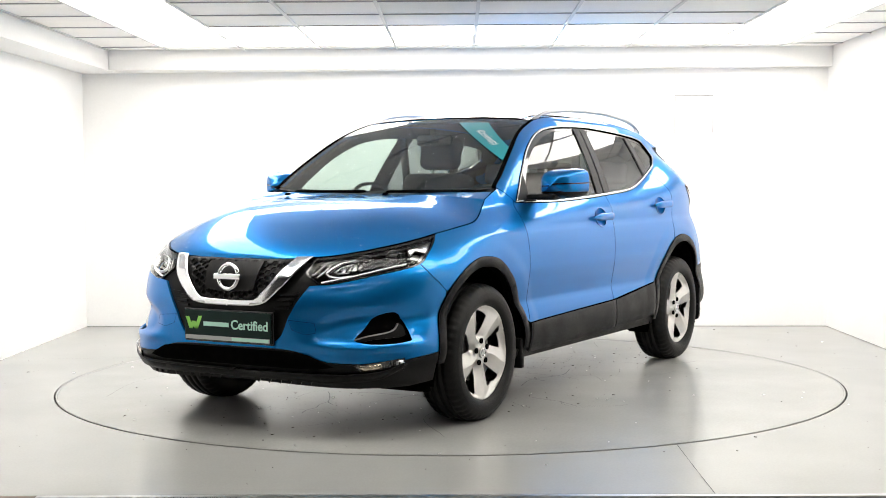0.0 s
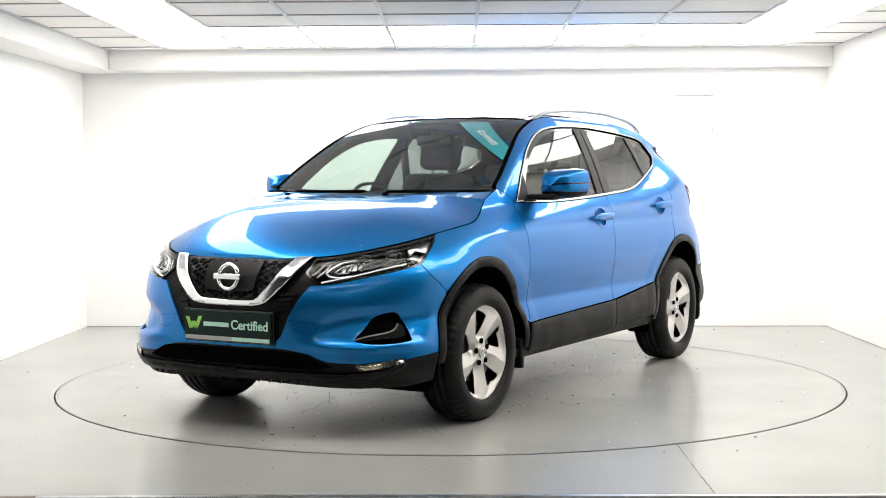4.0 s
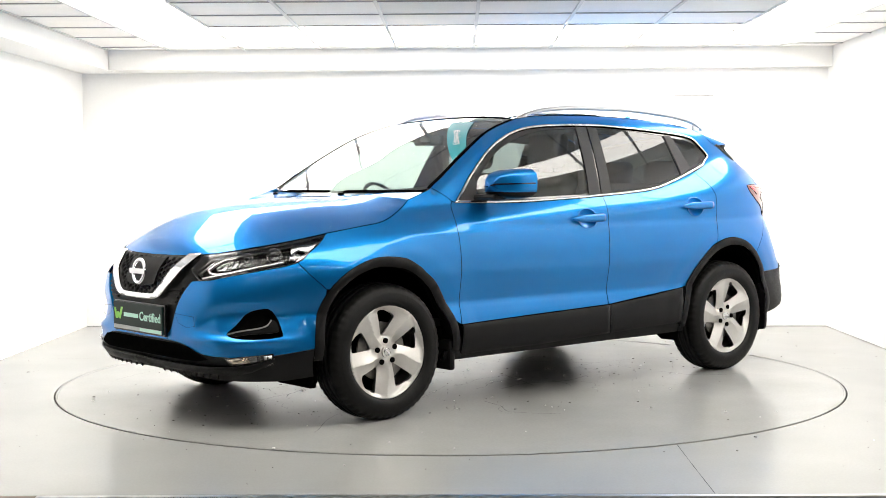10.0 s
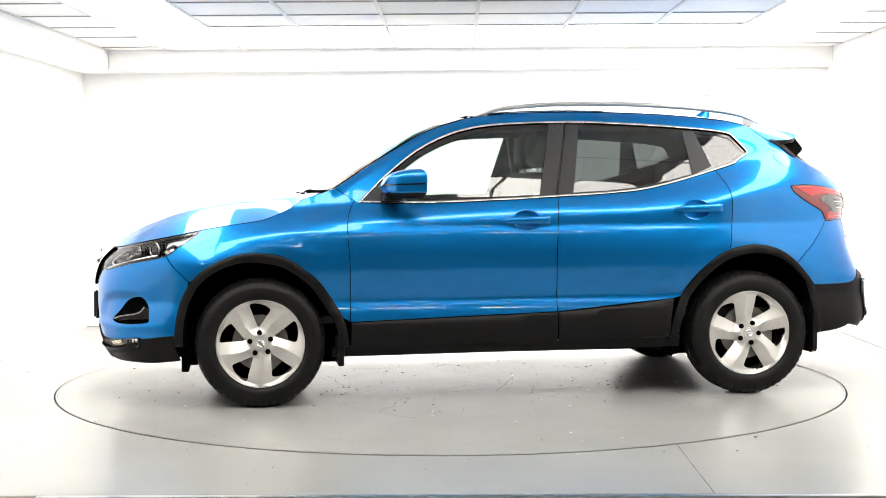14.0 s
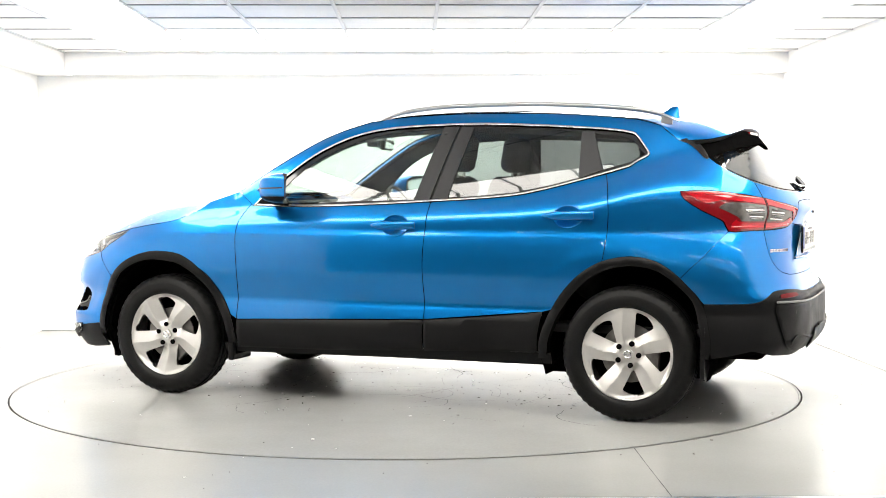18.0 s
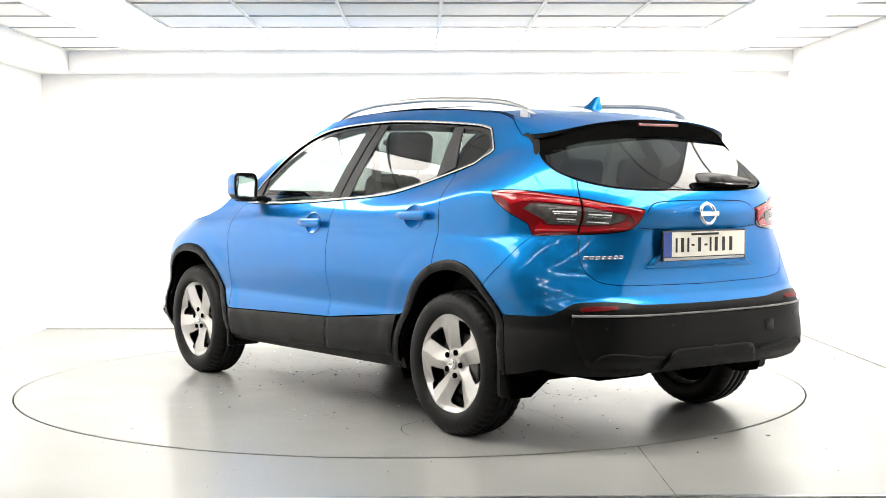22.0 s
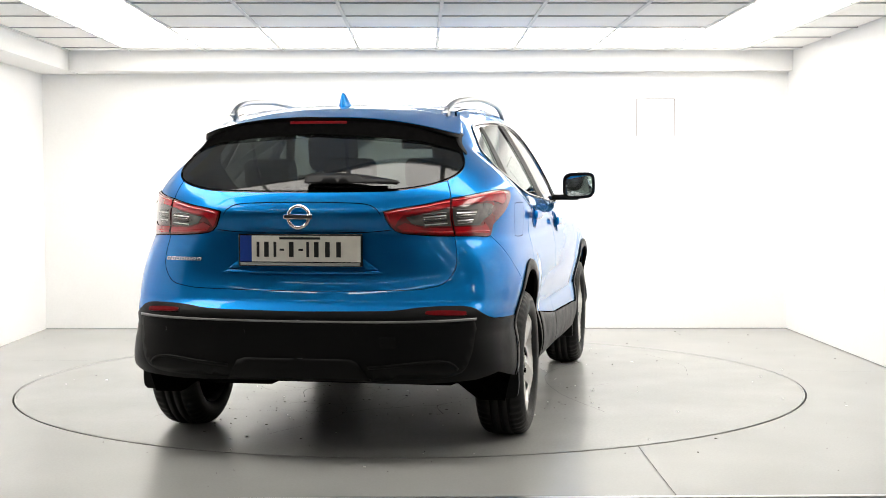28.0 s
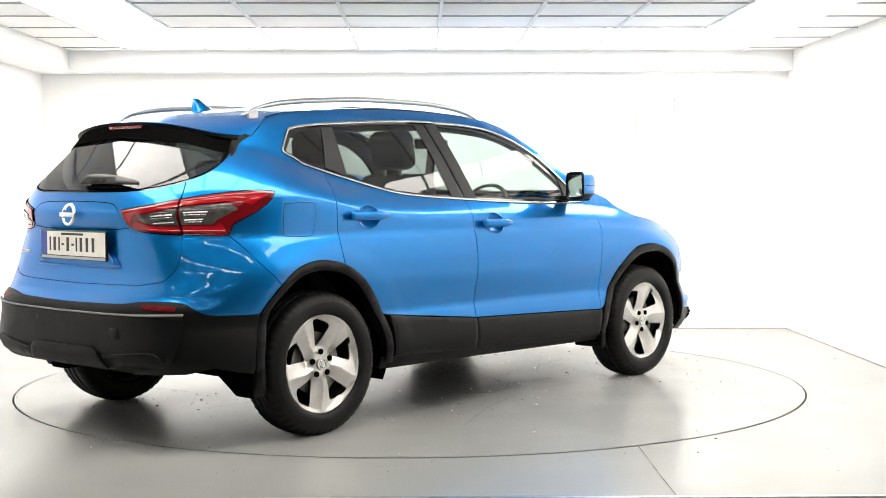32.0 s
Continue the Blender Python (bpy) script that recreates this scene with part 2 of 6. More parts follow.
def booth():
    # floor with a round hole for the turntable
    bm = bmesh.new()
    n = 160
    ring = [bm.verts.new((RADIUS * math.cos(2 * math.pi * i / n), RADIUS * math.sin(2 * math.pi * i / n), 0)) for i in range(n)]
    low = [bm.verts.new((v.co.x, v.co.y, -0.05)) for v in ring]

    def far(a):
        c, s = math.cos(a), math.sin(a)
        k = min(3.4 / max(abs(c), 1e-6), (3.4 if s > 0 else -FRONT) / max(abs(s), 1e-6))
        return (c * k, s * k, 0)
    outer = [bm.verts.new(far(2 * math.pi * i / n)) for i in range(n)]
    for i in range(n):
        j = (i + 1) % n
        bm.faces.new((ring[i], outer[i], outer[j], ring[j]))
        bm.faces.new((ring[i], ring[j], low[j], low[i]))
    bmesh.ops.recalc_face_normals(bm, faces=bm.faces[:])
    for f in bm.faces:
        if abs(f.normal.z) > 0.5 and f.normal.z < 0:
            f.normal_flip()
    tagged(mesh_object("floor", bm, FLOOR), "grey glossy painted concrete floor of the photo booth", "floor", kind="structure")
    bm = bmesh.new()
    bmesh.ops.create_circle(bm, cap_ends=True, segments=64, radius=RADIUS + 0.1, matrix=Matrix.Translation((0, 0, -0.045)))
    tagged(mesh_object("turntable_pit", bm, GROOVE), "dark shallow pit under the turntable", "pit", kind="structure")
    # walls
    t = 0.2
    tagged(mesh_object("wall_west", prism([(XL - t, FRONT), (XL, FRONT), (XL, BACK_L), (XL - t, BACK_L)], 0, 2.6), WALL), "smooth white painted side wall", "wall", kind="structure")
    tagged(mesh_object("wall_east", prism([(XR_WALL, FRONT), (XR_WALL + t, FRONT), (XR_WALL + t, BACK_R), (XR_WALL, BACK_R)], 0, 2.6), WALL), "smooth white painted side wall", "wall", kind="structure")
    tagged(mesh_object("wall_north", prism([(XL - t, BACK_L + 0.003), (XR_WALL + t, BACK_R - 0.006), (XR_WALL + t, BACK_R + t), (XL - t, BACK_L + t)], 0, 2.6), WALL), "smooth white painted back wall", "wall", kind="structure")
    # boxed-in beams under the ceiling
    tagged(mesh_object("beam_north", prism([(-2.69, 2.69), (XR_WALL + 0.06, 2.69), (XR_WALL + 0.06, 2.95), (-2.69, 3.05)], 2.055, CEIL + 0.04), WALL), "white boxed-in beam along the back wall", "beam", kind="structure")
    tagged(mesh_object("beam_west", prism([(XL - 0.05, FRONT), (-2.693, FRONT), (-2.693, 3.05), (XL - 0.05, 3.05)], 2.052, CEIL + 0.04), WALL), "white boxed-in beam along the side wall", "beam", kind="structure")
    # outline of a small hatch on the back wall
    hatch = new("wall_hatch")
    hatch.matrix_world = pose(1.93, 2.845, 1.69, 0, 0, -1.7)
    for x0, x1, z0, z1 in ((-0.153, 0.153, 0.146, 0.153), (-0.153, -0.146, -0.15, 0.146), (0.146, 0.153, -0.15, 0.146)):
        part("edge_strip", box(x0, x1, -0.002, 0.004, z0, z1), HATCH_GAP, hatch)
    part("hatch_panel", box(-0.146, 0.146, 0.0, 0.006, -0.15, 0.146), WALL, hatch)
    tagged(hatch, "white flush hatch panel in the back wall", "hatch")
    # dark gap at the foot of the walls
    tagged(mesh_object("floor_gap", prism([(XL, BACK_L - 0.006), (XR_WALL, BACK_R - 0.012), (XR_WALL, BACK_R - 0.004), (XL, BACK_L + 0.002)], 0.0005, 0.004), HATCH_GAP), "dark gap between the floor and the back wall", "gap", kind="structure")
    tagged(mesh_object("floor_gap", box(XR_WALL - 0.003, XR_WALL + 0.001, FRONT, BACK_R - 0.013, 0.0005, 0.004), HATCH_GAP), "dark gap between the floor and the side wall", "gap", kind="structure")
    # ceiling: lay-in tiles in a metal grid
    bm = bmesh.new()
    xs = [-2.69] + [-2.215 + 0.598 * i for i in range(9)] + [2.985]
    ys = [2.69, 2.43] + [1.72 - 0.605 * i for i in range(8)] + [FRONT]
    lit = set()
    for i in range(len(xs) - 1):
        for j in range(len(ys) - 1):
            if (i in (1, 8) and j > 0) or (j in (1, 2) and 1 <= i <= 8) or (j == 8 and 1 <= i <= 8):
                lit.add((i, j))
                continue
            add_box(bm, xs[i] + 0.009, xs[i + 1] - 0.009, ys[j + 1] + 0.009, ys[j] - 0.009, CEIL + 0.006, CEIL + 0.022)
    add_box(bm, XL - 0.2, XR_WALL + 0.2, FRONT, 3.1, CEIL + 0.06, CEIL + 0.12)
    tagged(mesh_object("ceiling", bm, TILE), "white suspended ceiling of square mineral tiles", "ceiling", kind="structure")
    grid = tagged(mesh_object("ceiling_grid", box(-2.69, -2.672, FRONT, 2.69, CEIL - 0.002, CEIL + 0.016), GRID_METAL), "white metal grid of the suspended ceiling", "ceiling grid", kind="structure")
    for x in xs[1:-1]:
        part("grid_bar", box(x - 0.011, x + 0.011, FRONT, 2.69, CEIL - 0.002, CEIL + 0.016), GRID_METAL, grid)
    # cross bars: darker grey paints in the shadow along the grid
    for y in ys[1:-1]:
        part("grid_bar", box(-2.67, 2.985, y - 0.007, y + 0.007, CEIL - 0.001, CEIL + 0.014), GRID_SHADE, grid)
    lamp = new("ceiling_light")
    part("frame", box(-0.289, 0.289, -0.292, 0.292, 0.008, 0.05), GRID_METAL, lamp)
    part("diffuser", box(-0.283, 0.283, -0.286, 0.286, 0.003, 0.0075), LIGHT_PANEL, lamp)
    tagged(lamp, "square flush white light panel in the ceiling, switched on", "ceiling light", "light panels in the ceiling")
    first = True
    for i, j in sorted(lit):
        m = pose((xs[i] + xs[i + 1]) / 2, (ys[j] + ys[j + 1]) / 2, CEIL) @ Matrix.Diagonal((1, (ys[j] - ys[j + 1]) / 0.605, 1, 1))
        if first:
            lamp.matrix_world, first = m, False
        else:
            c = copy_thing(lamp, Matrix.Identity(4))
            c.matrix_basis = m
    # threshold strip and the hall's floor
    tagged(mesh_object("threshold_strip", box(-1.52, 3.4, FRONT - 0.03, FRONT, -0.02, 0.004), SATIN), "worn metal threshold strip at the booth's front", "threshold", kind="structure")
    tagged(mesh_object("threshold_board", box(-3.4, -1.523, FRONT - 0.05, FRONT, -0.02, 0.003), BROWN), "short brown timber board at the threshold", "threshold", kind="structure")


def hall():
    """The hall in which the camera stands: only seen in reflections."""
    tagged(mesh_object("hall_floor", box(-7, 7, -13, FRONT - 0.052, -0.12, -0.012), FLOOR), "grey hall floor before the booth", "floor", kind="structure")
    tagged(mesh_object("hall_wall_west", box(-7.2, -7, -13, FRONT, -0.1, 5), HALL), "grey hall wall", "wall", kind="structure")
    tagged(mesh_object("hall_wall_east", box(7, 7.2, -13, FRONT, -0.1, 5), HALL), "grey hall wall", "wall", kind="structure")
    tagged(mesh_object("hall_wall_south", box(-7.2, 7.2, -13.2, -13, -0.1, 5), HALL), "grey hall wall", "wall", kind="structure")
    tagged(mesh_object("hall_roof", box(-7.2, 7.2, -13.2, FRONT, 5, 5.2), HALL_DARK), "dark hall roof", "ceiling", kind="structure")
    tagged(mesh_object("booth_front_wall", prism([(-7.2, FRONT - 0.003), (-3.19, FRONT - 0.003), (-3.19, FRONT + 0.2), (-7.2, FRONT + 0.2)], -0.1, 5), HALL), "grey wall beside the booth's opening", "wall", kind="structure")
    tagged(mesh_object("booth_front_wall", prism([(3.19, FRONT - 0.003), (7.2, FRONT - 0.003), (7.2, FRONT + 0.2), (3.19, FRONT + 0.2)], -0.1, 5), HALL), "grey wall beside the booth's opening", "wall", kind="structure")
    tagged(mesh_object("booth_lintel", prism([(-3.188, FRONT - 0.003), (3.188, FRONT - 0.003), (3.188, FRONT + 0.15), (-3.188, FRONT + 0.15)], CEIL + 0.13, 5), HALL), "grey wall above the booth's opening", "wall", kind="structure")
    strip = new("hall_light")
    part("housing", box(-.97, .97, -0.12, 0.12, 0.02, 0.1), GRID_METAL, strip)
    part("diffuser", box(-.95, .95, -0.024, 0.024, 0.0, 0.018), HALL_LIGHT, strip)
    for x in (-.6, .6):
        part("hanger", box(x - .008, x + .008, -.008, .008, .1, .8), GRID_METAL, strip)
    tagged(strip, "white hall strip light, switched on", "ceiling light", "strip lights in the hall")
    strip.matrix_world = pose(-4.8, -5.6, 4.2)
    for y in (-5.6, -8.2, -11.0):
        for x in (-4.8, -2.4, 0, 2.4, 4.8):
            if (x, y) != (-4.8, -5.6):
                copy_thing(strip, pose(x, y, 4.2))


def turntable():
    t = new("turntable")
    bm = bmesh.new()
    r = RADIUS - 0.010
    top = [bm.verts.new((r * math.cos(2 * math.pi * i / 160), r * math.sin(2 * math.pi * i / 160), 0)) for i in range(160)]
    low = [bm.verts.new((v.co.x, v.co.y, -0.04)) for v in top]
    bm.faces.new(top)
    for i in range(160):
        bm.faces.new((top[i], low[i], low[(i + 1) % 160], top[(i + 1) % 160]))
    part("plate", bm, DISC, t)
    tagged(t, "round grey painted turntable flush with the floor", "turntable")
    return t


booth()
hall()
TURNTABLE = turntable()


# ---- the body's shape ----
def spl(keys):
    """A smooth curve through (x, y) keys (monotone cubic)."""
    k = np.array(keys, float); X, Y = k[:, 0], k[:, 1]
    h = np.diff(X); d = np.diff(Y) / h
    m = np.zeros(len(X)); m[0], m[-1] = d[0], d[-1]
    for i in range(1, len(X) - 1):
        if d[i - 1] * d[i] > 0:
            w1, w2 = 2 * h[i] + h[i - 1], h[i] + 2 * h[i - 1]
            m[i] = (w1 + w2) / (w1 / d[i - 1] + w2 / d[i])
    def f(x):
        x = np.clip(np.asarray(x, float), X[0], X[-1])
        i = np.clip(np.searchsorted(X, x, side="right") - 1, 0, len(X) - 2)
        t = (x - X[i]) / h[i]; t2, t3 = t * t, t * t * t
        return (2*t3 - 3*t2 + 1) * Y[i] + (t3 - 2*t2 + t) * h[i] * m[i] + (3*t2 - 2*t3) * Y[i+1] + (t3 - t2) * h[i] * m[i+1]
    return f
def ss(a, b, x):
    t = np.clip((x - a) / (b - a), 0, 1); return t * t * (3 - 2 * t)
SHOULDER = spl([(-2.2, 1.12), (-1.55, 1.12), (-.9, 1.01), (0, .955), (.8, .93), (1.4, .88), (2.2, .74)])
BELT = spl([(-2.2, 1.34), (-1.6, 1.34), (-1.4, 1.29), (-1.1, 1.19), (-.6, 1.1), (0, 1.075), (.8, 1.05), (1.5, .99), (2.2, .86)])
LOWER = spl([(.15, .76), (.2, .80), (.27, .85), (.38, .878), (.47, .870), (.52, .860), (.55, .853), (.58, .8565), (.65, .870), (.72, .880), (.79, .881), (.85, .877), (.90, .870), (.94, .861), (1.2, .861)])
RAIL = spl([(-1.62, 1.62), (-1.50, 1.52), (-1.373, 1.492), (-1.01, 1.528), (-.66, 1.544), (-.33, 1.547), (0, 1.535), (.186, 1.512), (.358, 1.46), (.493, 1.40), (.697, 1.28), (.828, 1.195), (.923, 1.135), (1.0, 1.30)])
NOSE = spl([(.15, 2.05), (.25, 2.12), (.36, 2.18), (.45, 2.195), (.6, 2.205), (.73, 2.18), (.80, 2.13), (.9, 2.03), (1.1, 1.9)])
NOSE_N = spl([(.3, 4.2), (.5, 3.6), (.9, 2.8)])
TAIL = spl([(.2, 2.0), (.3, 2.06), (.42, 2.13), (.60, 2.13), (.68, 2.085), (.8, 2.06), (.95, 2.065), (1.04, 2.095), (1.09, 2.075), (1.3, 1.90), (1.5, 1.73), (1.62, 1.6)])
TAIL_N = spl([(.3, 4.7), (.55, 4.6), (.8, 3.7), (1.05, 2.9), (1.15, 2.88), (1.3, 3.15), (1.5, 3.6)])
XF, XR = 1.1, 1.3
def width(x, z):
    """Half the width of the car at the length x and the height z, before its ends are rounded."""
    x, z = np.broadcast_arrays(np.asarray(x, float), np.asarray(z, float))
    zs, zb = SHOULDER(x), BELT(x)
    yl = LOWER(np.minimum(z, .94))
    yl = yl * (1 - .032 * ss(-.9, -1.6, x) * ss(.75, .95, z)) + .010 * ss(.79, .94, z) * ss(-.9, -1.3, x)
    yl = yl + .027 * np.exp(-((x - 1.62) / .24) ** 2) * ss(.25, .40, z) * ss(.90, .74, z)
    for cx in (1.31, -1.30):
        yl = yl + .005 * ss(.585, .50, np.hypot(x - cx, z - .33)) * ss(.33, .45, z)
    yg = (.812 - .39 * (z - 1.06) - .3 * np.maximum(z - 1.06, 0) ** 2) * (1 - .055 * ((x + .3) / 1.1) ** 2 * (np.abs(x + .3) < 1.3) - .055 * 1.397 * (np.abs(x + .3) >= 1.3))
    t = (zb - z) / (zb - zs)
    t = .5 * (t + 1 - np.sqrt((t - 1) ** 2 + .03))
    t = np.clip(.5 * (t + np.sqrt(t * t + .012)), 0, 1)
    k = .3 * ss(0, 1, t) + .7 * t
    yg = yg - 5.5 * np.maximum(z - RAIL(x) + .052, 0) ** 2
    return np.where(z <= zs - .25, yl, yg + (yl - yg) * k)
def _arc(n, a, w):
    t = np.linspace(0, 1, 900); p = t ** 3 / (t ** 3 + (1 - t) ** 3) * np.pi / 2; x, y = a * np.sin(p) ** (2 / n), w * np.cos(p) ** (2 / n)
    s = np.concatenate([[0], np.cumsum(np.hypot(np.diff(x), np.diff(y)))]); return p, s
PF, SF = _arc(3.5, 1.1, .87)
PR, SR = _arc(4.0, .82, .87)
def skin(U, z, off=0.0):
    """A point of the body's left side: U runs along it in metres (x on the flank, then round the corners to the middle of the nose or the tail)."""
    U, z = np.broadcast_arrays(np.asarray(U, float), np.asarray(z, float))
    pf, pr = np.interp(U - XF, SF, PF), np.interp(-U - XR, SR, PR)
    nf, nr = NOSE_N(z), TAIL_N(z)
    xf = XF + (NOSE(z) - XF) * np.sin(pf) ** (2 / nf)
    xr = -XR - (TAIL(z) - XR) * np.sin(pr) ** (2 / nr)
    x = np.where(U > XF, xf, np.where(U < -XR, xr, U))
    c = np.where(U > XF, np.cos(pf) ** (2 / nf), np.where(U < -XR, np.cos(pr) ** (2 / nr), 1.0))
    return np.stack([x, width(x, z) * c, z], -1)
UF, UR = XF + SF[-1], -XR - SR[-1]


# ---- the car: panels cut out of the body's skin ----
from mathutils.geometry import delaunay_2d_cdt

CAR = new("car")
SIDES = {"L": (1,), "R": (-1,), "LR": (1, -1)}


def smooth(points, step=0.03, closed=False):
    """Points along a smooth curve through the given ones (Catmull-Rom)."""
    p = [Vector(q) for q in points]
    n = len(p)
    out = []
    for i in range(n if closed else n - 1):
        a, b = p[i], p[(i + 1) % n]
        z = p[(i - 1) % n] if closed or i > 0 else a - (b - a)
        c = p[(i + 2) % n] if closed or i + 2 < n else b + (b - a)
        k = max(2, int((b - a).length / step + 0.5))
        for j in range(k):
            t = j / k
            out.append(tuple(0.5 * (2 * a + (b - z) * t + (2 * z - 5 * a + 4 * b - c) * t * t + (3 * a - z - 3 * b + c) * t ** 3)))
    if not closed:
        out.append(tuple(p[-1]))
    return out


def dense(points, step):
    """A closed polygon with no edge longer than step."""
    out = []
    for i, a in enumerate(points):
        b = points[(i + 1) % len(points)]
        k = max(1, int(math.hypot(b[0] - a[0], b[1] - a[1]) / step + 0.999))
        out += [(a[0] + (b[0] - a[0]) * j / k, a[1] + (b[1] - a[1]) * j / k) for j in range(k)]
    return out


def inside(poly, pts):
    """Which of the points lie within the polygon."""
    P, Q = np.array(poly), np.asarray(pts, float)
    r = np.zeros(len(Q), bool)
    for (x0, y0), (x1, y1) in zip(P, np.roll(P, -1, 0)):
        if y0 != y1:
            r ^= ((y0 > Q[:, 1]) != (y1 > Q[:, 1])) & (Q[:, 0] < (x1 - x0) * (Q[:, 1] - y0) / (y1 - y0) + x0)
    return r


def shrink(poly, d):
    """A polygon drawn in by d on all its sides."""
    P = np.array(poly, float)
    a, b = P - np.roll(P, 1, 0), np.roll(P, -1, 0) - P
    area = np.sum(P[:, 0] * np.roll(P[:, 1], -1) - np.roll(P[:, 0], -1) * P[:, 1])
    s = 1 if area > 0 else -1
    n1 = np.stack([-a[:, 1], a[:, 0]], 1) / np.maximum(np.linalg.norm(a, axis=1, keepdims=True), 1e-9) * s
    n2 = np.stack([-b[:, 1], b[:, 0]], 1) / np.maximum(np.linalg.norm(b, axis=1, keepdims=True), 1e-9) * s
    m = n1 + n2
    m = m / np.maximum((m * m).sum(1, keepdims=True), 0.6) * 2
    return [tuple(q) for q in P + m * d]


def clean(poly, eps=0.004):
    out = [poly[0]]
    for q in poly[1:]:
        if math.hypot(q[0] - out[-1][0], q[1] - out[-1][1]) > eps:
            out.append(q)
    if math.hypot(out[0][0] - out[-1][0], out[0][1] - out[-1][1]) <= eps:
        out.pop()
    return out


def panel(name, shape, outline, mat, parent=None, holes=(), off=0.0, thick=0.012, grid=0.035, sides="LR", gap=0.0, join=None, label="", wide=(1.0, 1.0), flip=False, crown=0.0, shade=None):
    """A sheet cut out of a surface: shape maps (u, v) arrays to points on the car's left; outline and holes are polygons in (u, v).
    sides "L" or "R" gives one mesh there, "LR" one mesh of both halves; join: the u at which the halves meet."""
    poly = clean(dense(outline, grid))
    if gap:
        sh = shrink(poly, gap)
        poly = [(p[0], q[1]) if join is not None and abs(p[0] - join) < 1e-6 else q for p, q in zip(poly, sh)]
    rings = [poly] + [clean(dense(h, grid)) for h in holes]
    verts, edges, rim = [], [], []
    for r in rings:
        k = len(verts)
        verts += r
        e = [(k + i, k + (i + 1) % len(r)) for i in range(len(r))]
        edges += e
        rim += e
    P = np.array(poly)
    gx, gy = np.meshgrid(np.arange(P[:, 0].min() + grid * .6, P[:, 0].max(), grid), np.arange(P[:, 1].min() + grid * .6, P[:, 1].max(), grid * wide[1]))
    cand = np.stack([gx.ravel(), gy.ravel()], 1)
    cand = cand[inside(poly, cand)]
    for h in rings[1:]:
        cand = cand[~inside(h, cand)]
    B = np.array(verts)
    if len(cand):
        d = np.min(np.hypot(cand[:, None, 0] - B[None, :, 0], cand[:, None, 1] - B[None, :, 1]), 1)
        cand = cand[d > grid * .45]
    allv = [Vector(v) for v in verts] + [Vector(c) for c in cand]
    V, E, F, ov, oe, of = delaunay_2d_cdt(allv, edges, [], 0, 1e-6)
    UV = np.array([(v.x, v.y) for v in V])
    tri = np.array([f for f in F if len(f) == 3])
    cen = UV[tri].mean(1)
    keep = inside(poly, cen)
    for h in rings[1:]:
        keep &= ~inside(h, cen)
    tri = tri[keep]
    back = {}
    for i, src in enumerate(ov):
        for s in src:
            back[s] = i
    u, v = UV[:, 0], UV[:, 1]
    e = 1e-3
    X = shape(u, v)
    if join is not None:
        ua, ub = (u - e, u) if join > u.mean() else (u, u + e)
    else:
        ua, ub = u - e, u + e
    form = shade or shape
    du, dv = form(ub, v) - form(ua, v), form(u, v + e) - form(u, v - e)
    N = np.cross(dv, du)
    N /= np.maximum(np.linalg.norm(N, axis=1, keepdims=True), 1e-12)
    if flip:
        N = -N
    mid = X[:, 1] < 2e-3
    if join is not None:
        N[mid, 1] = 0
        N /= np.maximum(np.linalg.norm(N, axis=1, keepdims=True), 1e-12)
        X[mid, 1] = 0
    X = X + N * off
    if crown:
        for ri, r in enumerate(rings):
            k0 = sum(len(q) for q in rings[:ri])
            R = np.array(r)
            tg = np.roll(R, -1, 0) - np.roll(R, 1, 0)
            area = np.sum(R[:, 0] * np.roll(R[:, 1], -1) - np.roll(R[:, 0], -1) * R[:, 1])
            o2 = np.stack([tg[:, 1], -tg[:, 0]], 1) * (1 if (area > 0) == (ri == 0) else -1)
            for i in range(len(r)):
                a = back[k0 + i]
                if join is not None and mid[a]:
                    continue
                g = du[a] * o2[i, 0] + dv[a] * o2[i, 1]
                g = g / max(np.linalg.norm(g), 1e-12)
                N[a] = (N[a] + crown * g) / np.linalg.norm(N[a] + crown * g)
    rimv = [(back[a], back[b]) for a, b in rim]
    if join is not None:
        rimv = [(a, b) for a, b in rimv if not (mid[a] and mid[b])]
    out_v, out_n, out_f = [], [], []
    for s in SIDES[sides]:
        k = len(out_v)
        S = np.array([1, s, 1.0])
        out_v += [tuple(q) for q in X * S]
        out_n += [tuple(q) for q in N * S]
        G = np.cross(X[tri[:, 1]] - X[tri[:, 0]], X[tri[:, 2]] - X[tri[:, 0]])
        same = (G * N[tri].mean(1)).sum(1) > 0
        for t, ok in zip(tri, same):
            t = [int(q) + k for q in t]
            out_f.append(t if ok == (s > 0) else t[::-1])
        if thick:
            for a, b in rimv:
                q = [X[a], X[b], X[b] - N[b] * thick, X[a] - N[a] * thick]
                n = np.cross(q[1] - q[0], N[a])
                # outwards: away from the sheet's inner points
                n /= max(np.linalg.norm(n), 1e-12)
                j = len(out_v)
                out_v += [tuple(w * S) for w in q]
                out_n += [tuple(n * S)] * 4
                out_f.append([j, j + 1, j + 2, j + 3])
    me = bpy.data.meshes.new(name)
    me.from_pydata(out_v, [], out_f)
    me.materials.append(mat)
    me.polygons.foreach_set("use_smooth", [True] * len(me.polygons))
    me.update()
    me.normals_split_custom_set_from_vertices(out_n)
    ob = new(name, me)
    ob.parent = parent or CAR
    if label:
        ob["label"] = label
    return ob


def pair(name, shape, outline, mat, **k):
    """The same panel on both flanks, two parts."""
    return [panel(name, shape, outline, mat, sides=s, **k) for s in ("L", "R")]


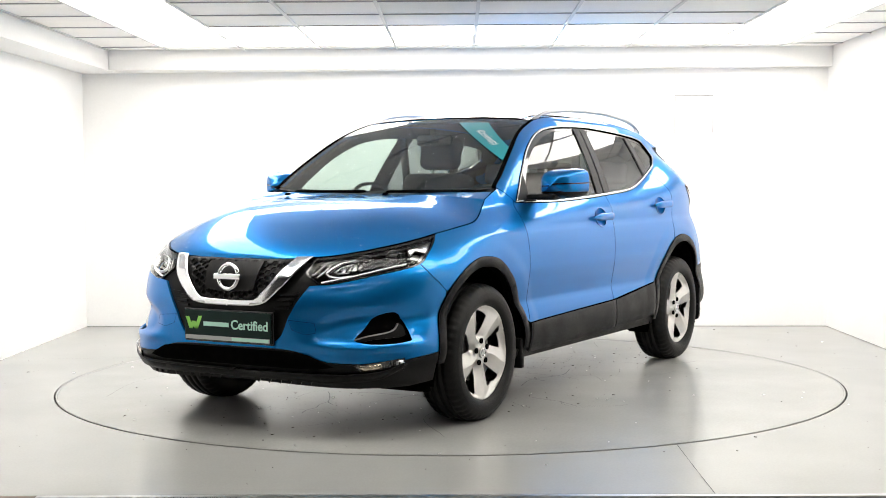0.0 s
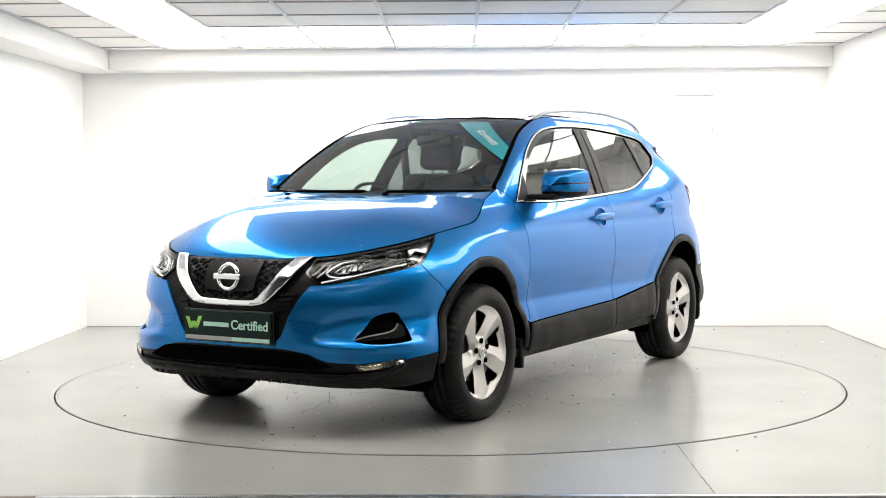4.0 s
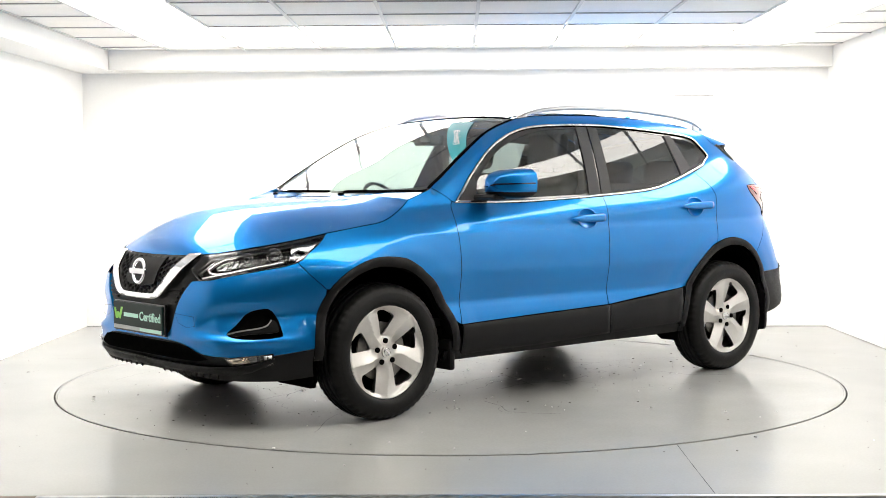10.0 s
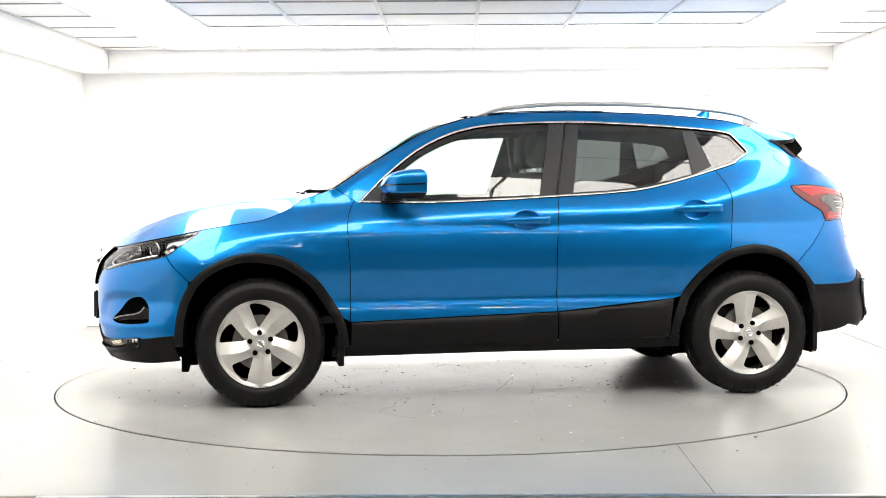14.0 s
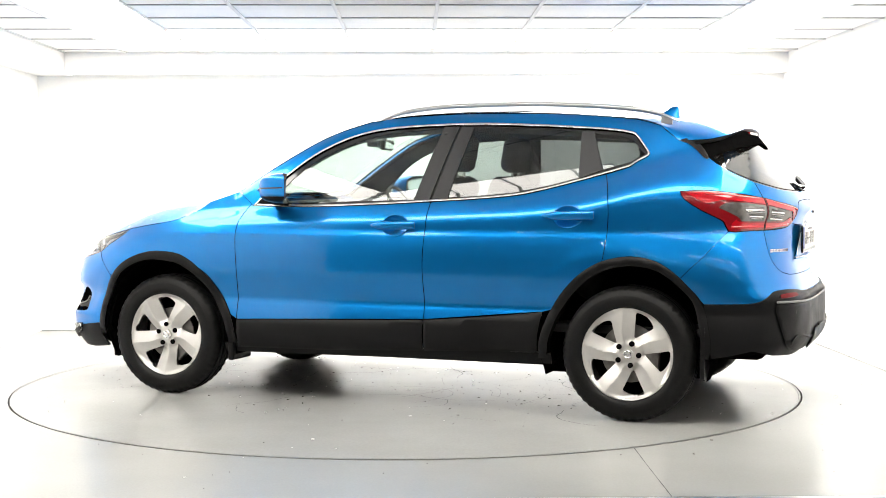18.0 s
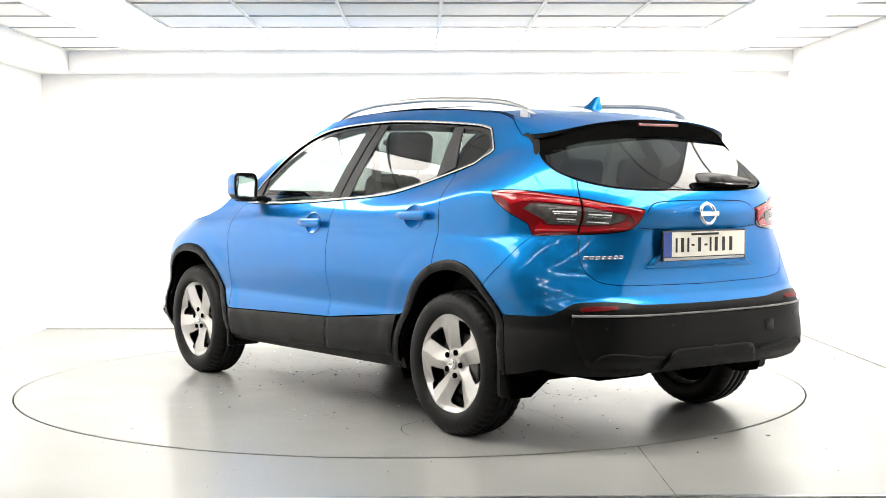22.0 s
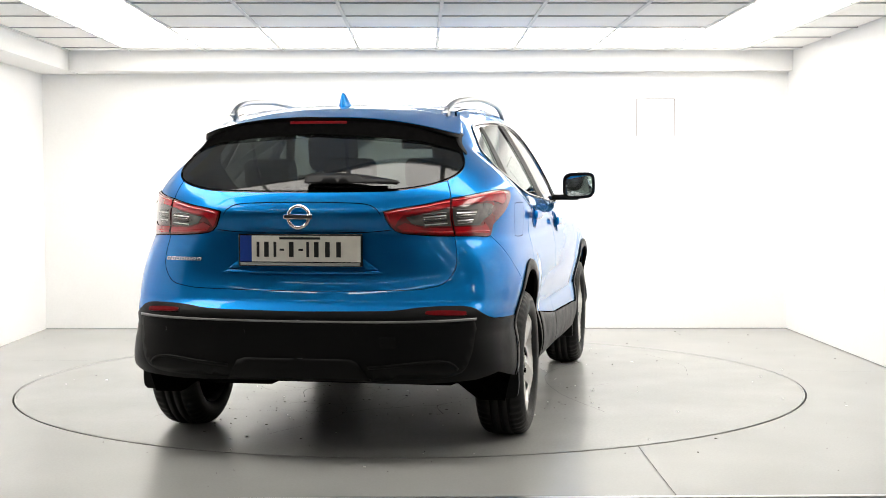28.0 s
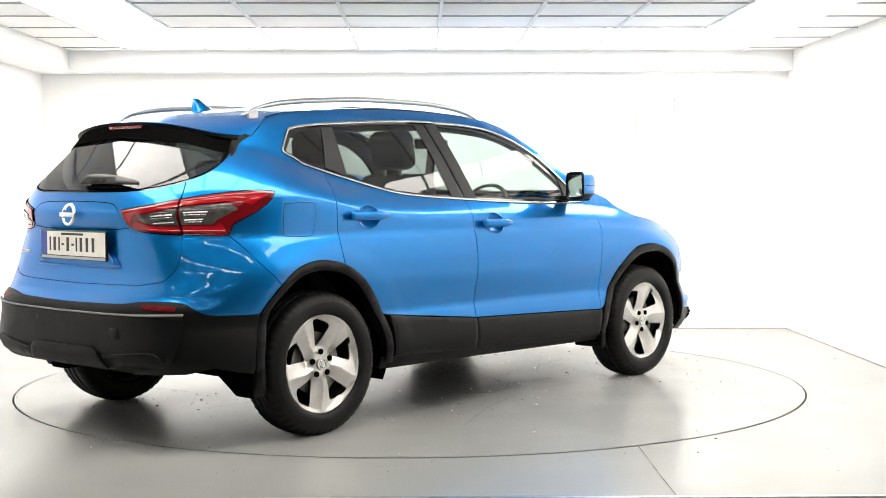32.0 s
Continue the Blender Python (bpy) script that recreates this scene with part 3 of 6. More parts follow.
# lines that neighbouring panels share, as (length along the skin, height)
ARCH_F = smooth([(1.725, .33), (1.735, .512), (1.70, .66), (1.63, .745), (1.53, .792), (1.41, .802), (1.236, .778), (1.05, .682), (.93, .52), (.885, .43), (.862, .31)])
def inner_arch(line, cx, d):
    out = []
    for u, z in line:
        r = math.hypot(u - cx, max(z - .33, 0) + 1e-6)
        out.append((cx + (u - cx) * (1 - d / r), .33 + (z - .33) * (1 - d / r) if z > .33 else z))
    return out


ARCH_R = smooth([(-.868, .30), (-.883, .413), (-.947, .566), (-1.063, .705), (-1.199, .79), (-1.364, .816), (-1.522, .785), (-1.615, .69), (-1.66, .544), (-1.70, .33)])


ARCH_FI, ARCH_RI = inner_arch(ARCH_F, 1.31, .049), inner_arch(ARCH_R, -1.30, .046)


def clip(line, test):
    return [q for q in line if test(q)]


SEAM_FRONT = smooth([(.858, .437), (.857, .58), (.858, .734), (.868, .937), (.845, 1.03), (.822, 1.066)])
SEAM_MID = smooth([(-.247, .471), (-.246, .60), (-.244, .769), (-.254, .95), (-.264, 1.078)])
SEAM_REAR = smooth([(-1.199, .79), (-1.212, .86), (-1.224, 1.016), (-1.213, 1.126), (-1.178, 1.22)])
HOOD_SIDE = smooth([(.923, 1.135), (1.0, 1.108), (1.076, 1.083), (1.18, 1.05), (1.298, 1.011), (1.40, .982), (1.468, .967), (1.639, .946), (1.80, .922)])
HOOD_NOSE = smooth([(1.80, .922), (1.963, .888), (2.105, .860), (2.237, .836), (2.337, .826), (2.503, .817), (UF, .813)])
LAMP_LOW = smooth([(1.80, .918), (1.864, .829), (1.90, .784), (2.08, .743), (2.24, .709), (2.305, .704)])
BUMPER_SEAM = [(1.893, .79), (1.715, .66)]
NOSE_EDGE = smooth([(2.35, .70), (2.40, .64), (2.458, .561), (2.53, .47), (2.587, .437)])
CHIN = smooth([(1.731, .386), (1.975, .358), (2.153, .352), (2.33, .358), (2.40, .378), (2.478, .402), (2.594, .411), (UF, .411)])
BELT_CHROME = smooth([(.806, 1.056), (.422, 1.052), (0, 1.066), (-.263, 1.080), (-.50, 1.093), (-.724, 1.113), (-.907, 1.15), (-1.178, 1.222), (-1.402, 1.290)])
DLO_TOP = smooth([(.806, 1.056), (.72, 1.142), (.645, 1.212), (.473, 1.341), (.266, 1.436), (.031, 1.480), (-.354, 1.495), (-.643, 1.488), (-.992, 1.468), (-1.242, 1.444), (-1.36, 1.405), (-1.455, 1.345), (-1.475, 1.322), (-1.455, 1.305), (-1.402, 1.290)])
A_EDGE = smooth([(.923, 1.135), (.828, 1.195), (.697, 1.28), (.493, 1.40), (.358, 1.46), (.186, 1.512)])
ROOF_EDGE = smooth([(.186, 1.512), (.0, 1.535), (-.33, 1.547), (-.66, 1.544), (-1.01, 1.528), (-1.373, 1.492), (-1.55, 1.468)])
TAIL_UP = smooth([(-1.696, 1.134), (-1.789, 1.139), (-1.904, 1.131), (-2.066, 1.103)])
TAIL_UP2 = smooth([(-2.066, 1.103), (-2.16, 1.080), (-2.26, 1.062), (-2.315, 1.05)])
TAIL_LOW = smooth([(-2.066, .943), (-1.96, .940), (-1.892, .94), (-1.872, .987), (-1.772, 1.044), (-1.705, 1.10), (-1.696, 1.134)])
TAIL_LOW2 = smooth([(-2.315, 1.05), (-2.300, .985), (-2.265, .958), (-2.16, .947), (-2.066, .943)])
GATE_SIDE = smooth([(-2.066, .943), (-2.088, .86), (-2.118, .80), (-2.18, .745), (-2.26, .727), (-2.36, .719), (UR, .711)])
GLASS_LOW = smooth([(-1.74, 1.39), (-1.83, 1.335), (-1.93, 1.255), (-2.03, 1.196), (-2.143, 1.158), (-2.268, 1.138), (-2.45, 1.132), (UR, 1.131)])
REAR_TOP = smooth([(-1.655, .592), (-1.72, .592), (-1.90, .598), (-1.98, .620), (-2.06, .650), (-2.176, .656), (-2.30, .650), (-2.40, .638), (-2.59, .633), (UR, .63)])
SEAM_RB = [(-1.892, .94), (-1.74, .81), (-1.60, .715)]


def hood_map(u, q):
    """The bonnet: u along its edge from the windscreen to the nose, q from the middle (0) to the edge (1)."""
    k = np.array(HOOD_SIDE + HOOD_NOSE[1:])
    e = skin(u, np.interp(u, k[:, 0], k[:, 1]))
    c = HOOD_MID(e[:, 0])
    a = np.abs(q)
    lift = (c - e[:, 2]) * (1 - a ** 2.6) + 0.007 * np.exp(-((a - .60) / .20) ** 2) * ss(2.05, 1.6, e[:, 0])
    return np.stack([e[:, 0] - 0 * q, q * e[:, 1], e[:, 2] + lift], -1)


HOOD_MID = spl([(.9, 1.115), (1.06, 1.098), (1.19, 1.090), (1.35, 1.081), (1.51, 1.064), (1.66, 1.037), (1.82, .99), (1.975, .925), (2.05, .885), (2.11, .835), (2.125, .813), (2.2, .813)])
SCREEN_MID = spl([(0, 1.025), (.18, .858), (.38, .690), (.58, .521), (.78, .35), (1, .15)]), spl([(0, 1.100), (.18, 1.224), (.38, 1.317), (.58, 1.403), (.78, 1.475), (1, 1.538)])


def screen_map(v, q):
    """The windscreen: v from its foot (0) to the roof (1), q from the middle to the edge."""
    k = np.array(A_EDGE)
    s = np.concatenate([[0], np.cumsum(np.hypot(*np.diff(k, axis=0).T))])
    s /= s[-1]
    e = skin(np.interp(v, s, k[:, 0]), np.interp(v, s, k[:, 1]))
    a = np.abs(q) ** 2.2
    return np.stack([SCREEN_MID[0](v) * (1 - a) + e[:, 0] * a, q * e[:, 1], SCREEN_MID[1](v) * (1 - a) + e[:, 2] * a], -1)


ROOF_MID = spl([(-1.9, 1.455), (-1.75, 1.485), (-1.55, 1.512), (-1.3, 1.540), (-.9, 1.565), (-.4, 1.578), (0, 1.566), (.25, 1.525)])


def roof_map(x, q):
    k = np.array(ROOF_EDGE)[::-1]
    e = skin(x, np.interp(x, k[:, 0], k[:, 1]))
    a = np.abs(q) ** 2.4
    return np.stack([e[:, 0] - 0.036 * (1 - a) * ss(-.1, .186, x), q * e[:, 1], ROOF_MID(e[:, 0]) * (1 - a) + e[:, 2] * a], -1)


def glass_form(u, z):
    """The curve of the side glass: upright at the belt, leaning in towards the roof."""
    p = skin(u, z)
    d = p[:, 2] - 1.06
    p[:, 1] += .15 * d - .125 * d * d
    return p


def rear_form(u, z):
    """The rear glass is flatter across than the body round it."""
    p = skin(u, z)
    d = p[:, 2] - 1.13
    p[:, 0] = -2.05 + 1.26 * d - .014 * (1 - np.exp(-np.maximum(d, -.02) / .04)) + .06 * (p[:, 1] / .55) ** 2
    return p


def screen_form(v, q):
    p = screen_map(v, q)
    p[:, 2] = .5 * p[:, 2] + .5 * (1.10 + .54 * (1.025 - p[:, 0]) - .05 * p[:, 1] ** 2)
    return p


def bumper_form(u, z):
    """The front bumper: a fold above the chin and a hollow above it."""
    p = skin(u, z)
    k = (.014 * np.exp(-((z - .43) / .022) ** 2) - .012 * np.exp(-((z - .53) / .06) ** 2)) * ss(1.75, 1.9, u) * ss(2.47, 2.3, u)
    r = np.hypot((u - 2.12) / .25, (z - .505 + .10 * (u - 2.12)) / .10)
    k = k - .016 * ss(1.05, .55, r)
    p[:, 0] += .75 * k
    p[:, 1] += .6 * k
    return p


def band(path, w):
    """A narrow polygon along a path."""
    P = np.array(path, float)
    t = np.gradient(P, axis=0)
    n = np.stack([-t[:, 1], t[:, 0]], 1) / np.maximum(np.linalg.norm(t, axis=1, keepdims=True), 1e-9)
    return [tuple(q) for q in P + n * w / 2] + [tuple(q) for q in (P - n * w / 2)[::-1]]


def oval(u, z, a, b):
    return [(u + a * math.cos(t), z + b * math.sin(t)) for t in np.linspace(0, 2 * math.pi, 28, endpoint=False)]


def body():
    g = 0.0021
    # inner shell that closes the joints, near-black to paint the shade in their gaps
    lo = [(q[0], q[1]) for q in ARCH_FI]
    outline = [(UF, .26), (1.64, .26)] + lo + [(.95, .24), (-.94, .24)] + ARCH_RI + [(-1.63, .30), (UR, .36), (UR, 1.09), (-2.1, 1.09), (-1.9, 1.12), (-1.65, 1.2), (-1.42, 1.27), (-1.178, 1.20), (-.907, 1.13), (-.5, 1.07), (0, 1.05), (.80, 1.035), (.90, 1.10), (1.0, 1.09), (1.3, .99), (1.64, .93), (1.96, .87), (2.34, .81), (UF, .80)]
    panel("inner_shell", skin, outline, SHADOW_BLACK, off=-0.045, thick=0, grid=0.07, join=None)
    # front wing
    pair("front_wing", skin, SEAM_FRONT + [(.845, 1.085)] + HOOD_SIDE + [(1.82, .90)] + [q for q in LAMP_LOW if 1.80 < q[0] < 1.893 and q[1] < .90] + BUMPER_SEAM + clip(ARCH_F, lambda q: .44 < q[1] and q[0] < 1.708), PAINT, gap=g, grid=.016)
    panel("front_bumper", bumper_form, [(1.893, .79)] + [q for q in LAMP_LOW if q[0] > 1.91] + NOSE_EDGE + [(UF, .437)] + CHIN[::-1] + [q for q in ARCH_F if q[0] > 1.70 and .39 < q[1] < .655] + [(1.715, .66)], PAINT, gap=.0009, grid=.014, join=UF,
          holes=[smooth([(2.170, .458), (2.115, .502), (2.065, .550), (2.02, .570), (1.958, .576), (1.924, .543), (1.890, .464), (1.897, .447), (2.0, .438), (2.11, .440)], .02, True)])
    pair("front_door", skin, SEAM_FRONT + [q for q in BELT_CHROME if -.26 < q[0] < .81] + SEAM_MID[::-1] + [(.3, .455)], PAINT, gap=g, grid=.016, holes=[oval(-.085, .957, .074, .054)])
    pair("rear_door", skin, SEAM_MID + [q for q in BELT_CHROME if -1.17 < q[0] < -.266] + SEAM_REAR[::-1] + [q for q in ARCH_R[::-1] if -1.19 < q[0] and q[1] > .535] + [(-.893, .531)], PAINT, gap=g, grid=.016, holes=[oval(-1.018, 1.008, .074, .054)])
    pair("rear_quarter", skin, [(.826, 1.068), (.848, 1.086)] + A_EDGE + ROOF_EDGE[1:] + [(-1.70, 1.388)] + [q for q in GLASS_LOW if -2.02 < q[0] < -1.76] + [(-2.066, 1.18)] + TAIL_UP[::-1] + TAIL_LOW[::-1][:-2][:sum(1 for q in TAIL_LOW if q[0] > -1.893)] + SEAM_RB + [q for q in ARCH_R[::-1] if -1.59 < q[0] < -1.2] + SEAM_REAR + DLO_TOP[::-1][1:], PAINT, gap=g, grid=.016, label="blue quarter panel with roof rail and pillar")
    panel("rear_bumper_upper", skin, SEAM_RB[::-1] + [q for q in TAIL_LOW[::-1] if q[0] < -1.893] + GATE_SIDE + [(UR, .63)] + REAR_TOP[::-1] + [q for q in ARCH_R[::-1] if q[0] < -1.605 and q[1] > .6], PAINT, gap=.0009, grid=.016, join=UR)
    panel("tailgate", skin, TAIL_LOW2[::-1] + TAIL_UP2[::-1][1:] + [(-2.066, 1.178)] + [q for q in GLASS_LOW if q[0] < -2.07] + [(UR, .711)] + GATE_SIDE[::-1][1:-1], PAINT, gap=g, grid=.022, join=UR)
    panel("bonnet", hood_map, [(1.015, 0), (1.005, .5), (.985, .99)] + [(q[0], .995) for q in HOOD_SIDE + HOOD_NOSE if 1.0 < q[0] < UF - .01] + [(UF - .006, .98), (UF - .006, 0)], PAINT, grid=0.028, thick=0.01, join=None, flip=True)
    panel("roof", roof_map, [(.18, 0), (-.55, 0), (-1.55, 0), (-1.55, .99), (.18, .99)], PAINT, grid=0.05, thick=0.01, flip=True)
    panel("roof_glass", roof_map, [(.17, 0), (-.62, 0), (-.62, .80), (.17, .86)], GLOSS_BLACK, off=0.004, grid=0.05, thick=0.006, flip=True)
    panel("windscreen", screen_map, [(.02, 0), (.99, 0), (.99, .975), (.02, .975)], GLASS_CLEAR, grid=0.03, thick=0, shade=screen_form)
    panel("screen_border", screen_map, [(.0, 0), (1.0, 0), (1.0, .995), (.0, .995)], GLOSS_BLACK, grid=0.05, thick=0, off=-.004, shade=screen_form, holes=[[(.03, -.01), (.95, -.01), (.95, .935), (.88, .958), (.03, .958)]])
    pair("screen_seal", screen_map, [(.0, .972), (.5, .972), (1.0, .972), (1.0, .996), (.5, .996), (.0, .996)], SHADOW_BLACK, off=.003, thick=.004, grid=.03)
    panel("screen_seal", screen_map, [(.985, 0), (1.0, 0), (1.0, .97), (.985, .97)], SHADOW_BLACK, off=.003, thick=0, grid=.03)
    pair("roof_moulding", roof_map, [(.17, .962), (-1.50, .962), (-1.50, .978), (.17, .978)], SHADOW_BLACK, off=.002, thick=.002, grid=.03, flip=True)
    # black lower parts
    panel("chin", skin, CHIN + [(UF, .25), (2.3, .235), (1.9, .235), (1.72, .25)], BLACK_PLASTIC, gap=.001, join=UF, off=.004)
    panel("rear_bumper_lower", skin, REAR_TOP + [(UR, .335), (-2.3, .33), (-2.05, .345), (-1.908, .37), (-1.80, .345), (-1.71, .33)] + [q for q in ARCH_R[::-1] if q[0] < -1.65 and .34 < q[1] < .59], BLACK_PLASTIC, gap=.001, join=UR, off=.004)
    pair("arch_trim", skin, ARCH_F + ARCH_FI[::-1], BLACK_PLASTIC, off=.007, thick=.022, crown=.5)
    pair("arch_trim", skin, ARCH_R + ARCH_RI[::-1], BLACK_PLASTIC, off=.007, thick=.022, crown=.5)
    pair("door_cladding", skin, [(.855, .436), (.3, .453), (-.246, .469), (-.246, .31), (.30, .29), (.858, .285)], BLACK_PLASTIC, off=.010, thick=.03, gap=.002, crown=.4)
    pair("door_cladding", skin, [(-.249, .469), (-.60, .498), (-.892, .53), (-.872, .42), (-.866, .33), (-.249, .31)], BLACK_PLASTIC, off=.010, thick=.03, gap=.002, crown=.4)
    pair("sill", skin, [(.95, .300), (-.93, .32), (-.93, .262), (.95, .245)], BLACK_PLASTIC, off=-.012)
    # nose panel
    panel("grille_panel", skin, [(2.345, .822), (UF, .811), (UF, .439)] + NOSE_EDGE[::-1] + [(2.312, .705), (2.356, .74), (2.375, .758)], BLACK_PLASTIC, off=-.012, join=UF)
    # windows
    ins = shrink(clean(DLO_TOP + BELT_CHROME[::-1][1:-1]), .0105)
    panelc = clean(DLO_TOP + BELT_CHROME[::-1][1:-1])
    for s in ("L", "R"):
        panel("window_chrome", skin, panelc, DULL_CHROME, holes=[ins], sides=s, off=.005, thick=.02, grid=.025, crown=.7)
        panel("window_lining", skin, LINING, TRIM_DARK, sides=s, off=-.035, thick=0, grid=.06, holes=[shrink(panelc, .034)])
        panel("window_seal", skin, shrink(panelc, .014), GLOSS_BLACK, sides=s, off=-.004, thick=.0, grid=.05,
              holes=[WIN_F, WIN_R, WIN_Q])
        panel("front_window", skin, WIN_F, GLASS_CLEAR, sides=s, off=-.006, thick=0, shade=glass_form)
        panel("rear_window", skin, WIN_R, GLASS_DARK, sides=s, off=-.006, thick=0, shade=glass_form)
        panel("quarter_window", skin, WIN_Q, GLASS_DARK, sides=s, off=-.006, thick=0, shade=glass_form)
        panel("pillar_trim", skin, [(-.252, 1.09), (-.345, 1.478), (-.262, 1.478), (-.166, 1.09)], TRIM_DARK, sides=s, off=.001, thick=.006)
        panel("pillar_trim", skin, [(-.268, 1.09), (-.360, 1.478), (-.430, 1.474), (-.352, 1.10)], TRIM_DARK, sides=s, off=.001, thick=.006)
        panel("pillar_trim", skin, [(-1.04, 1.20), (-1.155, 1.245), (-1.085, 1.44), (-1.02, 1.442)], TRIM_DARK, sides=s, off=.001, thick=.006)
        panel("mirror_sail", skin, [(.785, 1.07), (.63, 1.205), (.655, 1.066)], TRIM_DARK, sides=s, off=.001, thick=.006)
    panel("rear_glass", skin, [(-1.76, 1.395)] + [q for q in GLASS_LOW if q[0] < -1.8] + GLASS_TOP, GLASS_REAR, join=UR, thick=0, off=-.004, shade=rear_form)


TIP = skin(np.array([-1.702]), np.array([1.388]))[0]


def lip(q):
    """The spoiler's lip: x and z for a share q of its half width."""
    a = np.abs(q)
    return -1.795 + (TIP[0] + 1.795) * (1 - (1 - np.minimum(a, 1) ** 3.2) ** (1 / 3.2)), 1.462 + (TIP[2] - 1.462) * a ** 2.4


GLASS_TOP = []
for u in np.linspace(UR, -1.78, 16):
    z = 1.44
    for _ in range(6):
        z = float(lip(min(1.0, skin(np.array([u]), np.array([z]))[0][1] / TIP[1]))[1]) - .016
    GLASS_TOP.append((float(u), z))
LINING = [(.90, 1.10)] + [(q[0] - .005, q[1] - .012) for q in A_EDGE] + [(q[0], q[1] - .012) for q in ROOF_EDGE[1:]] + [(-1.67, 1.395), (-1.72, 1.36), (-1.68, 1.24), (-1.42, 1.21), (-1.178, 1.14), (-.907, 1.08), (-.5, 1.03), (0, 1.0), (.80, 1.0)]
WIN_F = smooth([(.655, 1.072), (.62, 1.165), (.50, 1.275), (.37, 1.352), (.209, 1.413), (.039, 1.452)]) + [(-.255, 1.472), (-.166, 1.093)]
WIN_R = [(-.352, 1.105), (-.430, 1.474), (-.75, 1.464), (-1.02, 1.442), (-1.042, 1.205), (-.90, 1.168), (-.72, 1.132), (-.55, 1.115)]
WIN_Q = [(-1.16, 1.247), (-1.09, 1.432), (-1.235, 1.414), (-1.33, 1.380), (-1.435, 1.322)]
body()


# ---- wheels ----
def lathe(profile, n, phase=0.0, tread=None):
    """A ring turned about the y axis from (radius, y) points."""
    bm = bmesh.new()
    rows = []
    for i in range(n):
        a = 2 * math.pi * i / n + phase
        row = []
        for k, (r, y) in enumerate(profile):
            if tread and k in tread and i % 4 < 2:
                r -= 0.0035
            row.append(bm.verts.new((r * math.cos(a), y, r * math.sin(a))))
        rows.append(row)
    for i in range(n):
        p, q = rows[i], rows[(i + 1) % n]
        for k in range(len(profile) - 1):
            bm.faces.new((p[k], p[k + 1], q[k + 1], q[k]))
    bmesh.ops.recalc_face_normals(bm, faces=bm.faces[:])
    return bm


def disc(r, y0, y1, n=40, cx=0.0, cz=0.0):
    bm = bmesh.new()
    bmesh.ops.create_cone(bm, cap_ends=True, segments=n, radius1=r, radius2=r, depth=abs(y1 - y0),
                          matrix=Matrix.Translation((cx, (y0 + y1) / 2, cz)) @ Matrix.Rotation(math.pi / 2, 4, "X"))
    return bm


def rim_map(u, v):
    """The rim's face: twisted spokes, each with a sharp ridge between two flat facets."""
    r = np.hypot(u, v)
    d = (np.degrees(np.arctan2(v, u)) - 36) % 72
    top = 33 + 10 * ss(.06, .21, r)
    fall = np.where(d > top, (d - top) / 30, (top - d) / 30)
    y = -.012 - .024 * (1 - np.clip(r / .225, 0, 1)) ** 1.1 - .030 * np.clip(fall, 0, 1.3) * ss(.04, .085, r) * ss(.240, .205, r) - .010 * ss(.226, .236, r)
    return np.stack([u, y, v], -1)


def build_wheel():
    wheel = mesh_object("wheel", lathe([(.232, -.02), (.222, -.05), (.218, -.19), (.228, -.205)], 64), DARK_METAL, CAR, smooth=True)
    side = [(.228, -.020), (.236, -.008), (.244, -.001), (.262, .004), (.270, .0025), (.285, .004), (.288, .002), (.303, -.004), (.314, -.014), (.322, -.028), (.326, -.045)]
    tread = [(.328, -.062), (.321, -.064), (.321, -.072), (.329, -.074), (.329, -.100), (.321, -.102), (.321, -.112), (.329, -.114), (.329, -.140), (.321, -.142), (.321, -.150), (.328, -.152)]
    prof = side + tread + [(r, -.214 - y) for r, y in side[::-1]]
    prof = [(r + .008 * float(ss(.25, .32, r)), y) for r, y in prof]
    cut = {8, 9, 10, len(prof) - 11, len(prof) - 10, len(prof) - 9}
    part("tyre", lathe(prof, 208, tread=cut), RUBBER, wheel, "black rubber tyre with blocky tread", smooth=True)
    windows = []
    for k in range(5):
        c = math.radians(36 + 72 * k)
        pts = [(.082, 0), (.088, -5), (.12, -8.5), (.165, -10.5), (.202, -12), (.211, -10), (.211, -4), (.205, 6), (.197, 15), (.189, 22), (.181, 25), (.170, 24.5), (.140, 20), (.112, 13.5), (.093, 6.5)]
        windows.append([(r * math.cos(c + radians(.88 * d)), r * math.sin(c + radians(.88 * d))) for r, d in pts])
    outline = [(.234 * math.cos(2 * math.pi * i / 72), .234 * math.sin(2 * math.pi * i / 72)) for i in range(72)]
    panel("rim", rim_map, outline, ALLOY, wheel, holes=windows, thick=.04, grid=.0075, sides="L", flip=False, label="silver five-spoke alloy rim")
    part("hub_cap", disc(.029, -.034, -.022, 32), ALLOY, wheel)
    bm = lathe([(.020, -.0215), (.017, -.019), (.014, -.0215)], 32)
    add_box(bm, -.022, .022, -.0215, -.019, -.004, .004)
    part("hub_emblem", bm, CHROME, wheel)
    for k in range(5):
        a = math.radians(36 + 72 * k)
        part("wheel_nut", disc(.0135, -.034, -.0262, 16, .056 * math.cos(a), .056 * math.sin(a)), SHADOW_BLACK, wheel)
    part("brake_disc", disc(.145, -.085, -.075, 48), DARK_METAL, wheel)
    part("brake_backing", disc(.215, -.16, -.155, 48), SHADOW_BLACK, wheel)
    part("brake_caliper", box(-.15, -.07, -.11, -.06, -.07, .09, .01), DARK_METAL, wheel)
    return wheel


